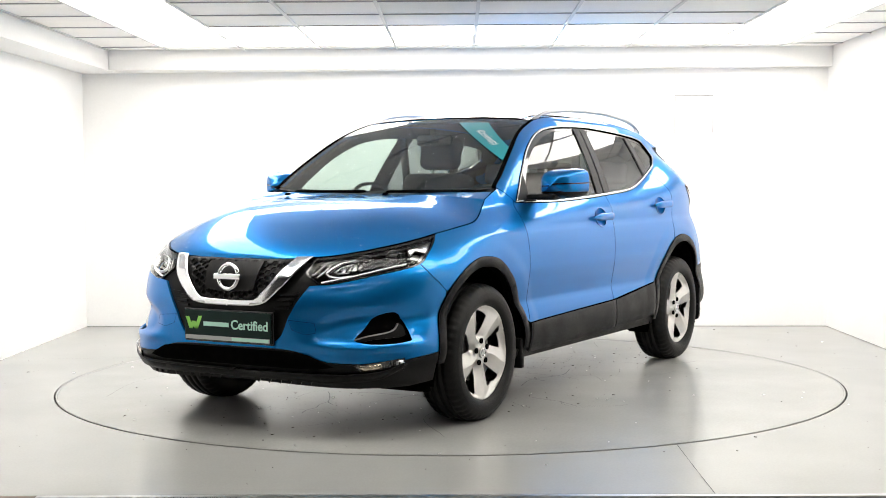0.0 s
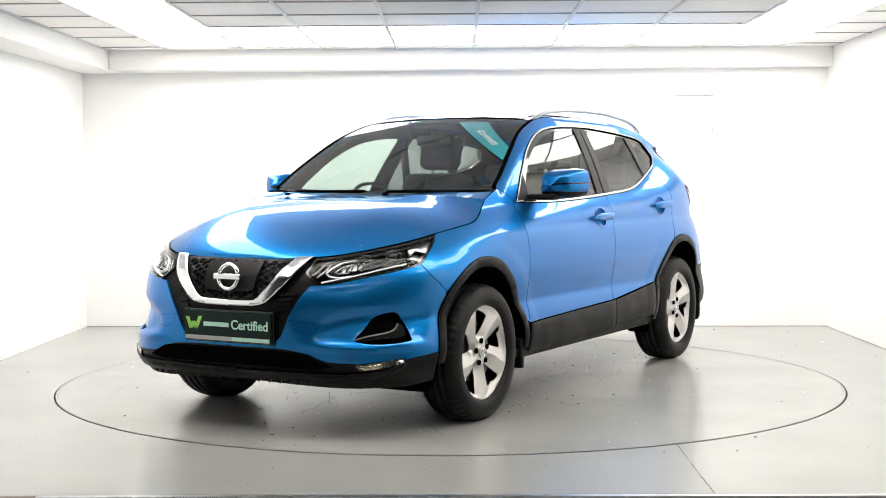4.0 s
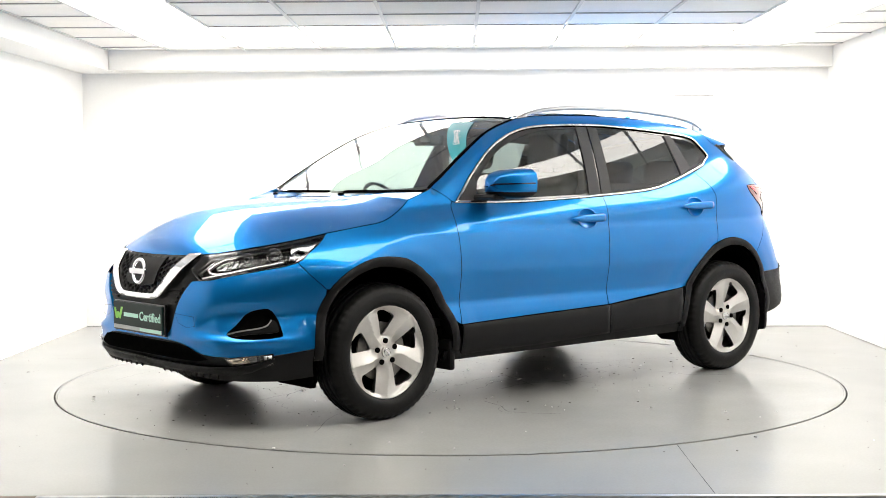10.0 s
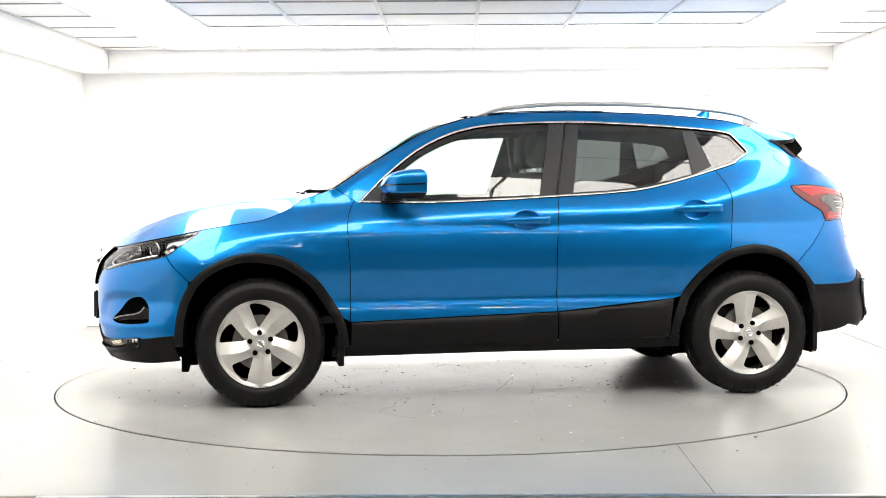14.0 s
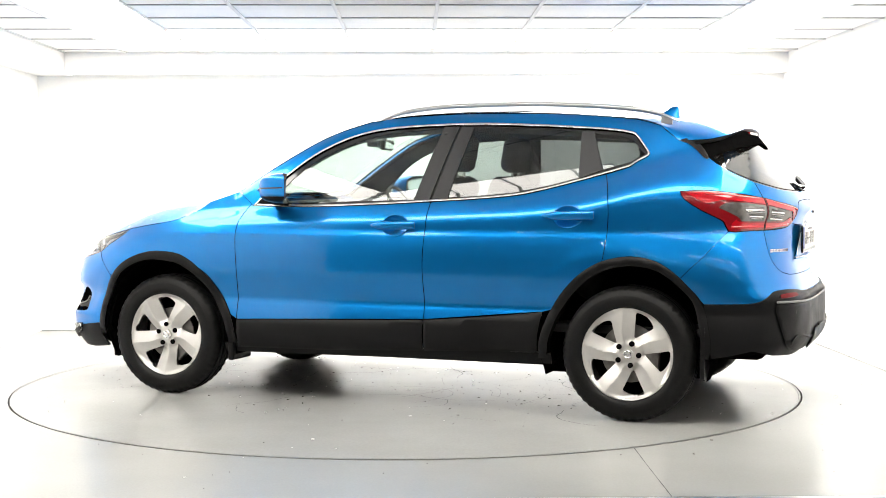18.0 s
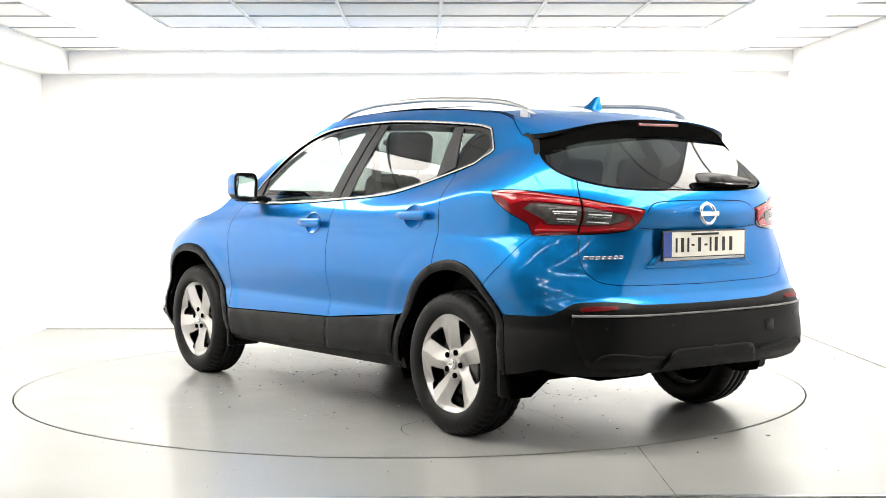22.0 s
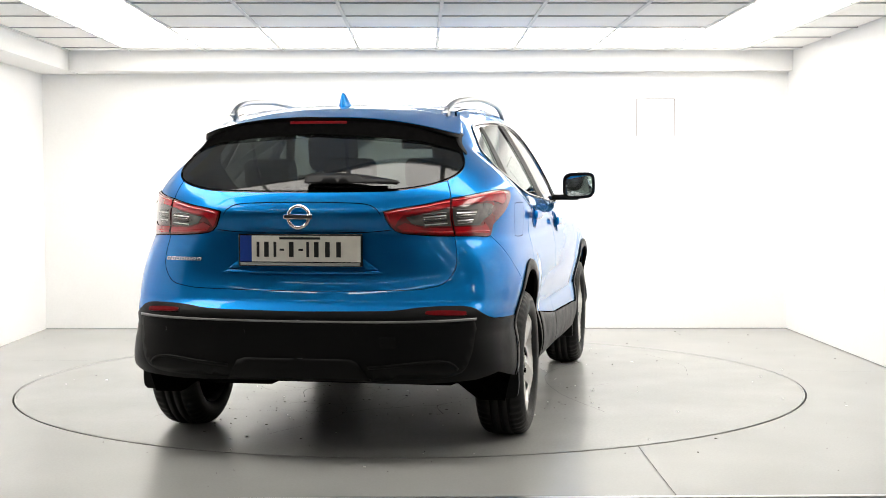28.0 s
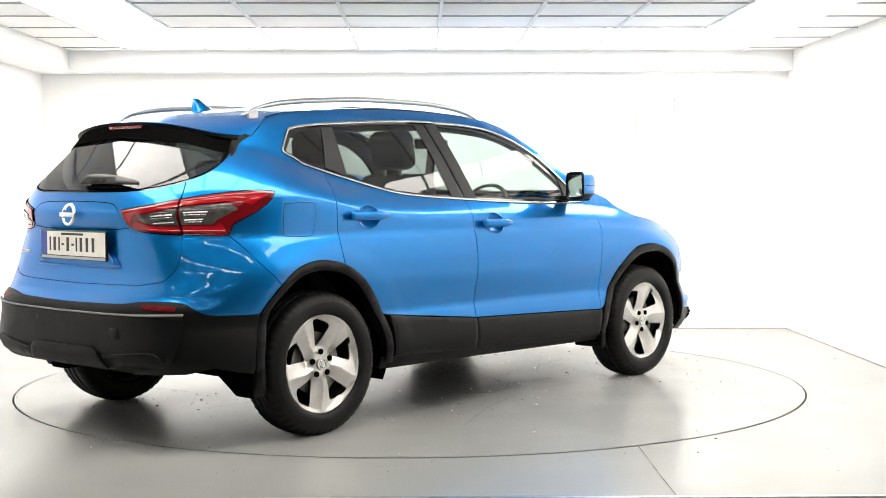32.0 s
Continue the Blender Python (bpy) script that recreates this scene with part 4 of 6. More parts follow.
def wheels():
    w = build_wheel()
    places = [(1.323, .880, 1, 85 - 36), (-1.323, .880, 1, 40 - 36), (1.323, -.880, -1, 20), (-1.323, -.880, -1, 50)]
    for i, (x, y, s, a) in enumerate(places):
        m = pose(x, y, .334, 0, 0, 0 if s > 0 else 180) @ Matrix.Rotation(radians(-a), 4, "Y")
        if i == 0:
            w.matrix_local = m
        else:
            copy_thing(w, m)


wheels()


def arch_liner(x, s):
    bm = bmesh.new()
    n = 20
    a0 = radians(-18)
    ring = []
    for i in range(n + 1):
        a = a0 + (math.pi - 2 * a0) * i / n
        c, z = x + .425 * math.cos(a), .345 + .435 * math.sin(a)
        along = skin(np.linspace(-1.95, 1.95, 120), np.full(120, max(z, .25)))
        y = min(.858, float(np.interp(c, along[:, 0], along[:, 1])) - .012)
        ring.append((bm.verts.new((c, s * y, z)), bm.verts.new((c, s * (.50 + .20 * min(1, max(0, (.35 - z) / .12))), z))))
    for i in range(n):
        bm.faces.new((ring[i][0], ring[i + 1][0], ring[i + 1][1], ring[i][1]))
    bm.faces.new([r[1] for r in ring])
    part("wheel_arch_liner", bm, SHADOW_BLACK, CAR)


for sx in (1.30, -1.30):
    for sy in (1, -1):
        arch_liner(sx, sy)
part("underbody", box(-1.50, 1.98, -.56, .56, .235, .42, .03), SHADOW_BLACK, CAR)
part("underbody", box(-.90, .92, -.79, .79, .250, .42, .03), SHADOW_BLACK, CAR)
part("rear_axle", disc(.035, -.62, .62, 20, -1.323, .30), SHADOW_BLACK, CAR)
part("exhaust_silencer", box(-1.93, -1.62, .16, .50, .285, .36, .035), SHADOW_BLACK, CAR)
for s in (1, -1):
    part("mud_flap", box(.890, .925, min(s * .66, s * .865), max(s * .66, s * .865), .205, .36, .010), BLACK_PLASTIC, CAR)
    flap = smooth([(.82, .222), (.775, .218), (.748, .245), (.738, .33), (.735, .48), (.865, .50), (.876, .36), (.872, .235)], .02, True)
    bm = prism([(y * s, z) for y, z in flap], 0, .022)
    bmesh.ops.transform(bm, matrix=Matrix(((0, 0, 1, -1.705), (1, 0, 0, 0), (0, 1, 0, 0), (0, 0, 0, 1))), verts=bm.verts[:])
    bmesh.ops.recalc_face_normals(bm, faces=bm.faces[:])
    part("mud_flap", bm, BLACK_PLASTIC, CAR)
    part("air_deflector", box(1.69, 1.73, min(s * .50, s * .78), max(s * .50, s * .78), .185, .27, .008), SHADOW_BLACK, CAR)


# ---- lamps and nose ----
def lettering(words, size, m):
    """A mesh of the built-in font's letters, in the plane of the matrix m."""
    cu = bpy.data.curves.new("letters", "FONT")
    cu.body, cu.size, cu.align_x, cu.align_y, cu.offset, cu.extrude = words, size, "CENTER", "CENTER", .0012, .0006
    tmp = new("letters", cu)
    me = bpy.data.meshes.new_from_object(tmp.evaluated_get(bpy.context.evaluated_depsgraph_get()))
    bpy.data.objects.remove(tmp)
    bm = bmesh.new()
    bm.from_mesh(me)
    bpy.data.meshes.remove(me)
    bmesh.ops.transform(bm, matrix=m, verts=bm.verts[:])
    return bm


def nose():
    head = [(2.353, .738), (2.372, .757), (2.338, .818)] + [(q[0], q[1] - .007) for q in HOOD_NOSE[::-1] if 1.80 < q[0] < 2.33] + LAMP_LOW
    for s in ("L", "R"):
        base = panel("headlamp", skin, head, LAMP_BOWL, sides=s, off=-.085, thick=0, label="swept-back headlamp with clear lens")
        panel("lens", skin, head, LENS, base, sides=s, off=.002, thick=.0)
        panel("rim_strip", skin, head, GLOSS_BLACK, base, sides=s, off=.001, thick=.04, holes=[shrink(clean(head), .007)])
        panel("light_guide", skin, band(smooth([(2.300, .716), (2.20, .738), (2.06, .773), (1.955, .796)], .03), .007), REFLECTOR, base, sides=s, off=-.008, thick=.012, crown=.8)
        panel("light_guide", skin, band([(2.345, .748), (2.318, .775), (2.292, .803)], .007), LAMP_GREY, base, sides=s, off=-.010, thick=.012, crown=.8)
        panel("light_guide", skin, band([(2.322, .740), (2.300, .765), (2.272, .800)], .010), LAMP_GREY, base, sides=s, off=-.014, thick=.012, crown=.8)
        panel("light_guide", skin, band([(2.17, .750), (2.23, .741), (2.268, .748), (2.285, .763), (2.262, .788), (2.22, .812), (2.15, .828)], .008), REFLECTOR, base, sides=s, off=-.014, thick=.014, crown=.9)
        panel("light_guide", skin, band([(2.19, .767), (2.235, .764), (2.248, .773), (2.225, .792), (2.18, .806)], .007), LAMP_GREY, base, sides=s, off=-.020, thick=.014, crown=.9)
        for k in range(4):
            u = 2.225 - .022 * k
            z = .770 + .006 * k
            panel("inner_reflector", skin, [(u, z), (u - .014, z + .003), (u - .018, z + .026), (u - .004, z + .024)], LAMP_GREY if k % 2 else REFLECTOR, base, sides=s, off=-.032, thick=.012, crown=.9)
        panel("inner_reflector", skin, [(1.955, .862), (1.895, .879), (1.835, .893), (1.862, .842), (1.888, .848), (1.92, .856), (1.94, .835)], REFLECTOR, base, sides=s, off=-.014, thick=.02, crown=.5)
        panel("inner_reflector", skin, [(1.945, .822), (1.925, .845), (1.895, .838), (1.893, .815), (1.915, .808)], LAMP_GREY, base, sides=s, off=-.022, thick=.02, crown=.6)
        panel("inner_reflector", skin, [(1.887, .835), (1.870, .835), (1.888, .806), (1.905, .803)], REFLECTOR, base, sides=s, off=-.016, thick=.02, crown=.5)
        panel("lamp_brow", skin, [(2.33, .815), (2.10, .848), (1.84, .902), (1.86, .885), (2.10, .832), (2.30, .800)], GLOSS_BLACK, base, sides=s, off=-.010, thick=.02)
        c = skin(np.array([2.003]), np.array([.818]))[0]
        sg = 1 if s == "L" else -1
        bm = bmesh.new()
        bmesh.ops.create_uvsphere(bm, u_segments=24, v_segments=16, radius=.030, matrix=Matrix.Translation((c[0] - .030, sg * (c[1] - .045), c[2])))
        part("projector_lens", bm, GLOSS_BLACK, base, smooth=True)
        bm = bmesh.new()
        m = Matrix.Translation((c[0] - .018, sg * (c[1] - .030), c[2])) @ Vector((.72, sg * .69, .08)).to_track_quat("Z", "Y").to_matrix().to_4x4()
        lathe_ring(bm, .033, .037, m)
        part("projector_ring", bm, LAMP_GREY, base, smooth=True)
        c = skin(np.array([2.122]), np.array([.802]))[0]
        bm = bmesh.new()
        m = Matrix.Translation((c[0] - .03, sg * (c[1] - .028), c[2])) @ Vector((.8, sg * .6, .08)).to_track_quat("Z", "Y").to_matrix().to_4x4()
        lathe_ring(bm, .028, .032, m)
        lathe_ring(bm, .010, .016, m)
        part("bowl_ring", bm, LAMP_GREY, base, smooth=True)
    v_out = smooth([(2.345, .819), (2.40, .765), (2.46, .705), (2.54, .638), (2.585, .614), (2.65, .604), (UF, .601)])
    v_in = smooth([(UF, .626), (2.655, .629), (2.615, .640), (2.560, .684), (2.478, .765), (2.424, .817)])
    panel("grille_surround", skin, v_out + v_in, CHROME, off=.016, thick=.03, grid=.012, join=UF, crown=1.2, label="V-shaped chrome grille surround")
    # mesh inside the V: a sheet with flat six-sided openings
    area = clean([(2.430, .812), (2.50, .745), (2.575, .675), (2.62, .641), (2.66, .631), (UF - .001, .628), (UF - .001, .810)])
    cells = []
    for r in range(14):
        for c in range(8):
            u, z = UF - .024 - .060 * c - (.030 if r % 2 else 0), .642 + .0125 * r
            cell = [(u + .0185 * math.cos(radians(60 * k)), z + .0125 * math.sin(radians(60 * k)) * .92) for k in range(6)]
            if inside(area, cell).all():
                cells.append(cell)
    panel("grille_mesh", skin, area, BLACK_PLASTIC, holes=cells, off=.004, thick=.012, grid=.02, crown=.5)
    panel("emblem_plate", skin, [(2.60, .795), (UF, .795), (UF, .66), (2.64, .672)], BLACK_PLASTIC, off=.010, thick=.01, join=UF)
    for k in range(4):
        z = .668 - .022 * k
        pair("side_slat", skin, [(2.405 + .018 * k, z), (2.50 + .012 * k, z - .005), (2.50 + .012 * k, z - .015), (2.405 + .018 * k, z - .010)], BLACK_PLASTIC, off=-.001, thick=.012)
    emblem(2.207, .733, 1, .066)
    # sign in the plate's place
    sign = part("sign_board", box(2.212, 2.222, -.254, .254, .432, .572, .004), GREEN_SIGN, CAR, "dark green showroom sign in place of a number plate")
    part("sign_strip", box(2.2222, 2.2235, -.248, .248, .436, .455), GREY_PRINT, sign)
    part("sign_strip", box(2.2236, 2.2245, .03, .243, .438, .453), PALE_GREEN, sign)
    part("print_bar", box(2.2222, 2.2235, -.138, .012, .500, .520), PALE_GREEN, sign)
    part("print_word", lettering("Certified", .060, Matrix(((0, 0, 1, 2.2226), (1, 0, 0, .132), (0, 1, 0, .510), (0, 0, 0, 1)))), PALE_GREEN, sign)
    bm = bmesh.new()
    zig = [(-.234, .540), (-.213, .485), (-.197, .520), (-.182, .485), (-.157, .545)]
    for (a, b), (c, d) in zip(zig, zig[1:]):
        w = .011
        f = [bm.verts.new(q) for q in ((2.2236, a - w, b), (2.2236, a + w, b), (2.2236, c + w, d), (2.2236, c - w, d))]
        bm.faces.new(f)
    bmesh.ops.recalc_face_normals(bm, faces=bm.faces[:])
    part("print_mark", bm, LIME, sign)
    part("sign_holder", box(2.195, 2.2115, -.261, .261, .425, .58, .004), GLOSS_BLACK, CAR)
    # lower bumper
    panel("air_intake", skin, [(2.42, .392), (2.52, .402), (UF, .404), (UF, .325), (2.40, .325), (2.30, .338)], SHADOW_BLACK, off=.0055, thick=0, join=UF)
    panel("chin_lip", skin, smooth([(1.93, .352), (2.08, .322), (2.25, .312), (2.45, .310), (UF, .308)]) + smooth([(UF, .272), (2.40, .272), (2.1, .285), (1.93, .34)]), BLACK_PLASTIC, off=.018, thick=.025, grid=.02, join=UF, crown=.6)
    panel("chin_edge", skin, smooth([(1.95, .352), (2.08, .325), (2.25, .315), (2.45, .313), (UF, .311)]) + smooth([(UF, .306), (2.45, .308), (2.25, .310), (2.08, .320), (1.95, .347)]), BLACK_PLASTIC, off=.020, thick=.01, grid=.02, join=UF, crown=1.0)
    for k in range(9):
        u = 2.28 + .055 * k
        pair("chin_tooth", skin, [(u - .016, .275), (u + .016, .275), (u, .250)], BLACK_PLASTIC, off=.018, thick=.01, grid=.02)
    for s in ("L", "R"):
        fog = panel("fog_lamp", skin, [(2.195, .349), (1.935, .372), (1.945, .322), (2.165, .310)], LAMP_BOWL, sides=s, off=.007, thick=.01, label="narrow clear fog lamp")
        panel("lamp_cell", skin, [(2.18, .345), (2.065, .355), (2.055, .330), (2.09, .316), (2.155, .314)], FOG_WARM, fog, sides=s, off=.011, thick=.006, crown=.9)
        panel("lamp_cell", skin, [(1.985, .362), (1.945, .366), (1.95, .330), (1.985, .326)], REFLECTOR, fog, sides=s, off=.011, thick=.006, crown=.9)
        panel("lens", skin, [(2.20, .352), (1.93, .376), (1.94, .318), (2.17, .305)], LENS, fog, sides=s, off=.016, thick=.006)
        for k in range(3):
            panel("lamp_rib", skin, [(2.02 - .025 * k, .361), (2.012 - .025 * k, .362), (2.015 - .025 * k, .322), (2.023 - .025 * k, .321)], LAMP_DARK, fog, sides=s, off=.012, thick=.01)
        panel("fog_pocket", skin, [(2.19, .46), (2.06, .58), (1.95, .595), (1.87, .475), (1.88, .43), (2.12, .42)], SHADOW_BLACK, sides=s, off=-.035, thick=0)
        panel("pocket_blade", skin, smooth([(2.168, .462), (2.10, .478), (1.995, .494), (1.958, .508), (1.938, .532), (1.915, .52), (1.905, .487), (1.92, .470), (2.05, .463), (2.14, .452)], .02, True), BLACK_PLASTIC, sides=s, off=-.022, thick=.02)
        panel("pocket_edge", skin, band(smooth([(2.168, .461), (2.10, .477), (1.995, .493), (1.957, .507), (1.938, .531)], .02), .006), GREY_PLASTIC, sides=s, off=-.018, thick=.01, grid=.02)
        panel("washer_cap", skin, [(2.465, .545), (2.46, .50), (2.40, .48), (2.34, .49), (2.335, .535)], SHADOW_BLACK, sides=s, off=.0006, thick=.0, holes=[shrink([(2.465, .545), (2.46, .50), (2.40, .48), (2.34, .49), (2.335, .535)], .0016)])


def lathe_ring(bm, r0, r1, m, n=28):
    """A rounded ring in the xy plane, set by the matrix m."""
    prof = [(r0, 0), (r0 + (r1 - r0) * .25, .008), (r0 + (r1 - r0) * .75, .008), (r1, 0)]
    rows = [[bm.verts.new(m @ Vector((r * math.cos(2 * math.pi * i / n), r * math.sin(2 * math.pi * i / n), h))) for r, h in prof] for i in range(n)]
    for i in range(n):
        p, q = rows[i], rows[(i + 1) % n]
        for k in range(3):
            bm.faces.new((p[k], q[k], q[k + 1], p[k + 1]))
    bmesh.ops.recalc_face_normals(bm, faces=bm.faces[:])


def emblem(x, z, s, r):
    """A chrome ring with a bar across it: a plain stand-in for the maker's mark."""
    m = Matrix.Translation((x, 0, z)) @ Vector((s, 0, .12)).to_track_quat("Z", "Y").to_matrix().to_4x4()
    bm = bmesh.new()
    lathe_ring(bm, r * .72, r, m, 40)
    part("emblem_ring", bm, CHROME, CAR, smooth=True)
    part("emblem_bar", box(min(x, x + s * .014), max(x, x + s * .014), -r * 1.18, r * 1.18, z - r * .2, z + r * .2, .004), CHROME, CAR)


nose()


# ---- tail ----
def spoiler_map(t, q):
    """The roof spoiler: t from the roof's end (0) to its lip (1), q from the middle to the side, which lies on the skin."""
    side = skin(-1.552 - .150 * t, 1.468 - .080 * t)
    x0 = skin(np.array([-1.552]), np.array([1.468]))[0][0]
    a = np.abs(q)
    lx, lz = lip(q)
    rz = ROOF_MID(np.array([x0]))[0] * (1 - a ** 2.4) + 1.468 * a ** 2.4
    return np.stack([x0 + (lx - x0) * t, q * side[:, 1], rz + (lz - rz) * t + .010 * np.sin(math.pi * t) * (1 - a ** 2)], -1)


def under_map(t, q):
    """The spoiler's dark underside, from its lip in towards the glass."""
    e = spoiler_map(1.0 + 0 * t, q)
    k = 1 - np.abs(q) ** 4
    return e + np.stack([.001 + .15 * t * k, 0 * t, -.003 - .018 * np.minimum(1, t * 8) - .015 * t * k], -1)


def tail():
    for s in ("L", "R"):
        lamp = panel("tail_lamp", skin, TAIL_UP + TAIL_LOW, LENS_DARK_RED, sides=s, off=.004, thick=.02, gap=.0025, label="red and smoked wrap-around tail lamp")
        panel("lamp_band", skin, smooth([(-1.72, 1.126), (-1.80, 1.130), (-1.905, 1.122), (-2.060, 1.096)]) + smooth([(-2.060, 1.068), (-1.95, 1.085), (-1.87, 1.09), (-1.80, 1.075)]), LENS_RED, lamp, sides=s, off=.007, thick=.004)
        panel("lamp_band", skin, smooth([(-2.060, .982), (-1.945, .985), (-1.925, 1.0)]) + [(-1.905, .975), (-1.905, .952), (-2.060, .953)], LENS_RED, lamp, sides=s, off=.007, thick=.004)
        panel("lamp_window", skin, smooth([(-2.060, 1.062), (-1.95, 1.078), (-1.885, 1.078), (-1.85, 1.055)]) + [(-1.93, 1.01), (-1.95, .99), (-2.060, .988)], LENS_SMOKE, lamp, sides=s, off=.006, thick=.004)
        for k in range(6):
            z = 1.057 - .0105 * k
            panel("lamp_rib", skin, [(-1.955 - .006 * k, z), (-2.045, z - .003), (-2.045, z - .008), (-1.955 - .006 * k, z - .005)], (LENS_DARK, REFLECTOR, LAMP_GREY)[k % 3], lamp, sides=s, off=.0070, thick=.002, crown=.9)
        panel("lamp_edge", skin, [(-1.72, 1.124), (-1.80, 1.128), (-1.905, 1.120), (-2.060, 1.094), (-2.060, 1.088), (-1.905, 1.113), (-1.80, 1.120)], LENS_BRIGHT, lamp, sides=s, off=.0085, thick=.002, crown=.8)
        panel("lamp_edge", skin, [(-2.060, .958), (-1.905, .958), (-1.905, .964), (-2.060, .965)], LENS_BRIGHT, lamp, sides=s, off=.0085, thick=.002, crown=.8)
        lamp = panel("tail_lamp", skin, TAIL_UP2 + TAIL_LOW2, LENS_DARK_RED, sides=s, off=.004, thick=.02, gap=.0025, label="red and smoked inner tail lamp on the tailgate")
        panel("lamp_band", skin, [(-2.072, 1.094), (-2.16, 1.072), (-2.26, 1.055), (-2.308, 1.046), (-2.295, 1.0), (-2.285, .985), (-2.262, 1.015), (-2.24, 1.034), (-2.16, 1.046), (-2.072, 1.066)], LENS_RED, lamp, sides=s, off=.007, thick=.004)
        panel("lamp_band", skin, [(-2.072, .980), (-2.18, .981), (-2.24, 1.005), (-2.275, .988), (-2.262, .966), (-2.16, .956), (-2.072, .953)], LENS_RED, lamp, sides=s, off=.007, thick=.004)
        panel("lamp_window", skin, [(-2.072, 1.060), (-2.16, 1.040), (-2.232, 1.026), (-2.215, 1.0), (-2.17, .988), (-2.072, .987)], LENS_SMOKE, lamp, sides=s, off=.006, thick=.004)
        for k in range(5):
            z = 1.045 - .0105 * k
            panel("lamp_rib", skin, [(-2.085, z), (-2.17, z - .006), (-2.17, z - .011), (-2.085, z - .005)], (LENS_DARK, REFLECTOR, LAMP_GREY)[k % 3], lamp, sides=s, off=.0070, thick=.002, crown=.9)
        panel("lamp_edge", skin, [(-2.072, 1.091), (-2.16, 1.069), (-2.26, 1.052), (-2.304, 1.043), (-2.290, .992), (-2.297, 1.038), (-2.258, 1.046), (-2.16, 1.062), (-2.072, 1.084)], LENS_BRIGHT, lamp, sides=s, off=.0085, thick=.002, crown=.8)
        panel("lamp_edge", skin, [(-2.072, .958), (-2.16, .961), (-2.255, .970), (-2.250, .976), (-2.16, .968), (-2.072, .964)], LENS_BRIGHT, lamp, sides=s, off=.0085, thick=.002, crown=.8)
        panel("rear_reflector", skin, smooth([(-2.085, .632), (-2.17, .637), (-2.255, .635), (-2.262, .628), (-2.25, .621), (-2.09, .617), (-2.08, .623)], .02, True), LENS_MATT, sides=s, off=.006, thick=.004)
        panel("spoiler_fin", skin, smooth([(-1.708, 1.386), (-1.765, 1.396), (-1.825, 1.375), (-1.858, 1.330), (-1.868, 1.292), (-1.842, 1.300), (-1.80, 1.342), (-1.755, 1.372)], .02, True), BLACK_PLASTIC, sides=s, off=.006, thick=.012, grid=.02, crown=.4)
        panel("parking_sensor", skin, [(-2.20 + .011 * math.cos(a), .545 + .011 * math.sin(a)) for a in np.linspace(0, 2 * math.pi, 12, endpoint=False)], BLACK_PLASTIC, sides=s, off=.013, thick=.004)
        panel("parking_sensor", skin, [(-2.58 + .011 * math.cos(a), .545 + .011 * math.sin(a)) for a in np.linspace(0, 2 * math.pi, 12, endpoint=False)], BLACK_PLASTIC, sides=s, off=.013, thick=.004)
    # pale strip paints in the highlight on the bumper's ridge
    panel("bumper_strip", skin, smooth([(-2.03, .606), (-2.26, .601), (-2.50, .597), (UR, .595)]) + smooth([(UR, .586), (-2.50, .588), (-2.26, .591), (-2.03, .597)]), GREY_PLASTIC, off=.017, thick=.010, grid=.02, join=UR, crown=.8, label="light strip that paints in the highlight along the bumper's edge")
    panel("bumper_step", skin, smooth([(-2.035, .598), (-2.26, .594), (-2.50, .590), (UR, .588)]) + smooth([(UR, .345), (-2.62, .345), (-2.45, .352), (-2.24, .362), (-2.15, .376), (-2.10, .402), (-2.06, .47), (-2.02, .56)]), BLACK_PLASTIC, off=.012, thick=.012, grid=.03, join=UR, crown=.9)
    panel("tow_cover", skin, [(-2.40, .532), (-2.47, .532), (-2.47, .482), (-2.40, .482)], BLACK_PLASTIC, sides="R", off=.0135, thick=.004, crown=.5)
    panel("skid_step", skin, [(-2.52, .352), (-2.57, .425), (-2.60, .436), (UR, .436), (UR, .352)], BLACK_PLASTIC, off=.024, thick=.014, grid=.02, join=UR, crown=1.0)
    pair("skid_edge", skin, band(smooth([(-2.14, .40), (-2.18, .425), (-2.26, .430), (-2.40, .415), (-2.53, .405)], .03), .012), BLACK_PLASTIC, off=.020, thick=.012, grid=.02, crown=1.2)
    pair("gate_groove", skin, band(smooth([(-2.325, 1.03), (-2.341, 1.057), (-2.388, 1.080), (-2.52, 1.087), (-2.76, 1.089), (UR, 1.089)], .02), .0035), SHADOW_BLACK, off=.0008, thick=0, grid=.02)
    pair("gate_groove", skin, band(smooth([(-2.30, .972), (-2.40, .963), (-2.55, .960)], .03), .0035), SHADOW_BLACK, off=.0008, thick=0, grid=.02)
    # black rim of the glass; its deep upper band also paints the spoiler's shade
    panel("rear_glass_border", skin, [(-1.700, 1.392), (-1.72, 1.386)] + [q for q in GLASS_LOW if q[0] < -1.75] + [(q[0], q[1] + .006) for q in GLASS_TOP], SHADOW_BLACK, join=UR, thick=0, off=.003, grid=.025, shade=rear_form,
          holes=[[(-1.895, 1.305)] + [(q[0], q[1] + .0055) for q in GLASS_LOW if q[0] < -1.91][:-1] + [(UR + .001, 1.1365), (UR + .001, 1.385), (-2.40, 1.370), (-2.10, 1.350), (-1.98, 1.325)]])
    panel("spoiler", spoiler_map, [(0, 0), (1, 0), (1, 1), (0, 1)], PAINT, thick=.003, grid=.03)
    panel("spoiler_underside", under_map, [(0, 0), (1, 0), (1, .995), (0, .995)], BLACK_PLASTIC, thick=0, grid=.05)
    part("brake_light", box(-1.800, -1.783, -.13, .13, 1.430, 1.443, .003), LENS_DARK_RED, CAR)
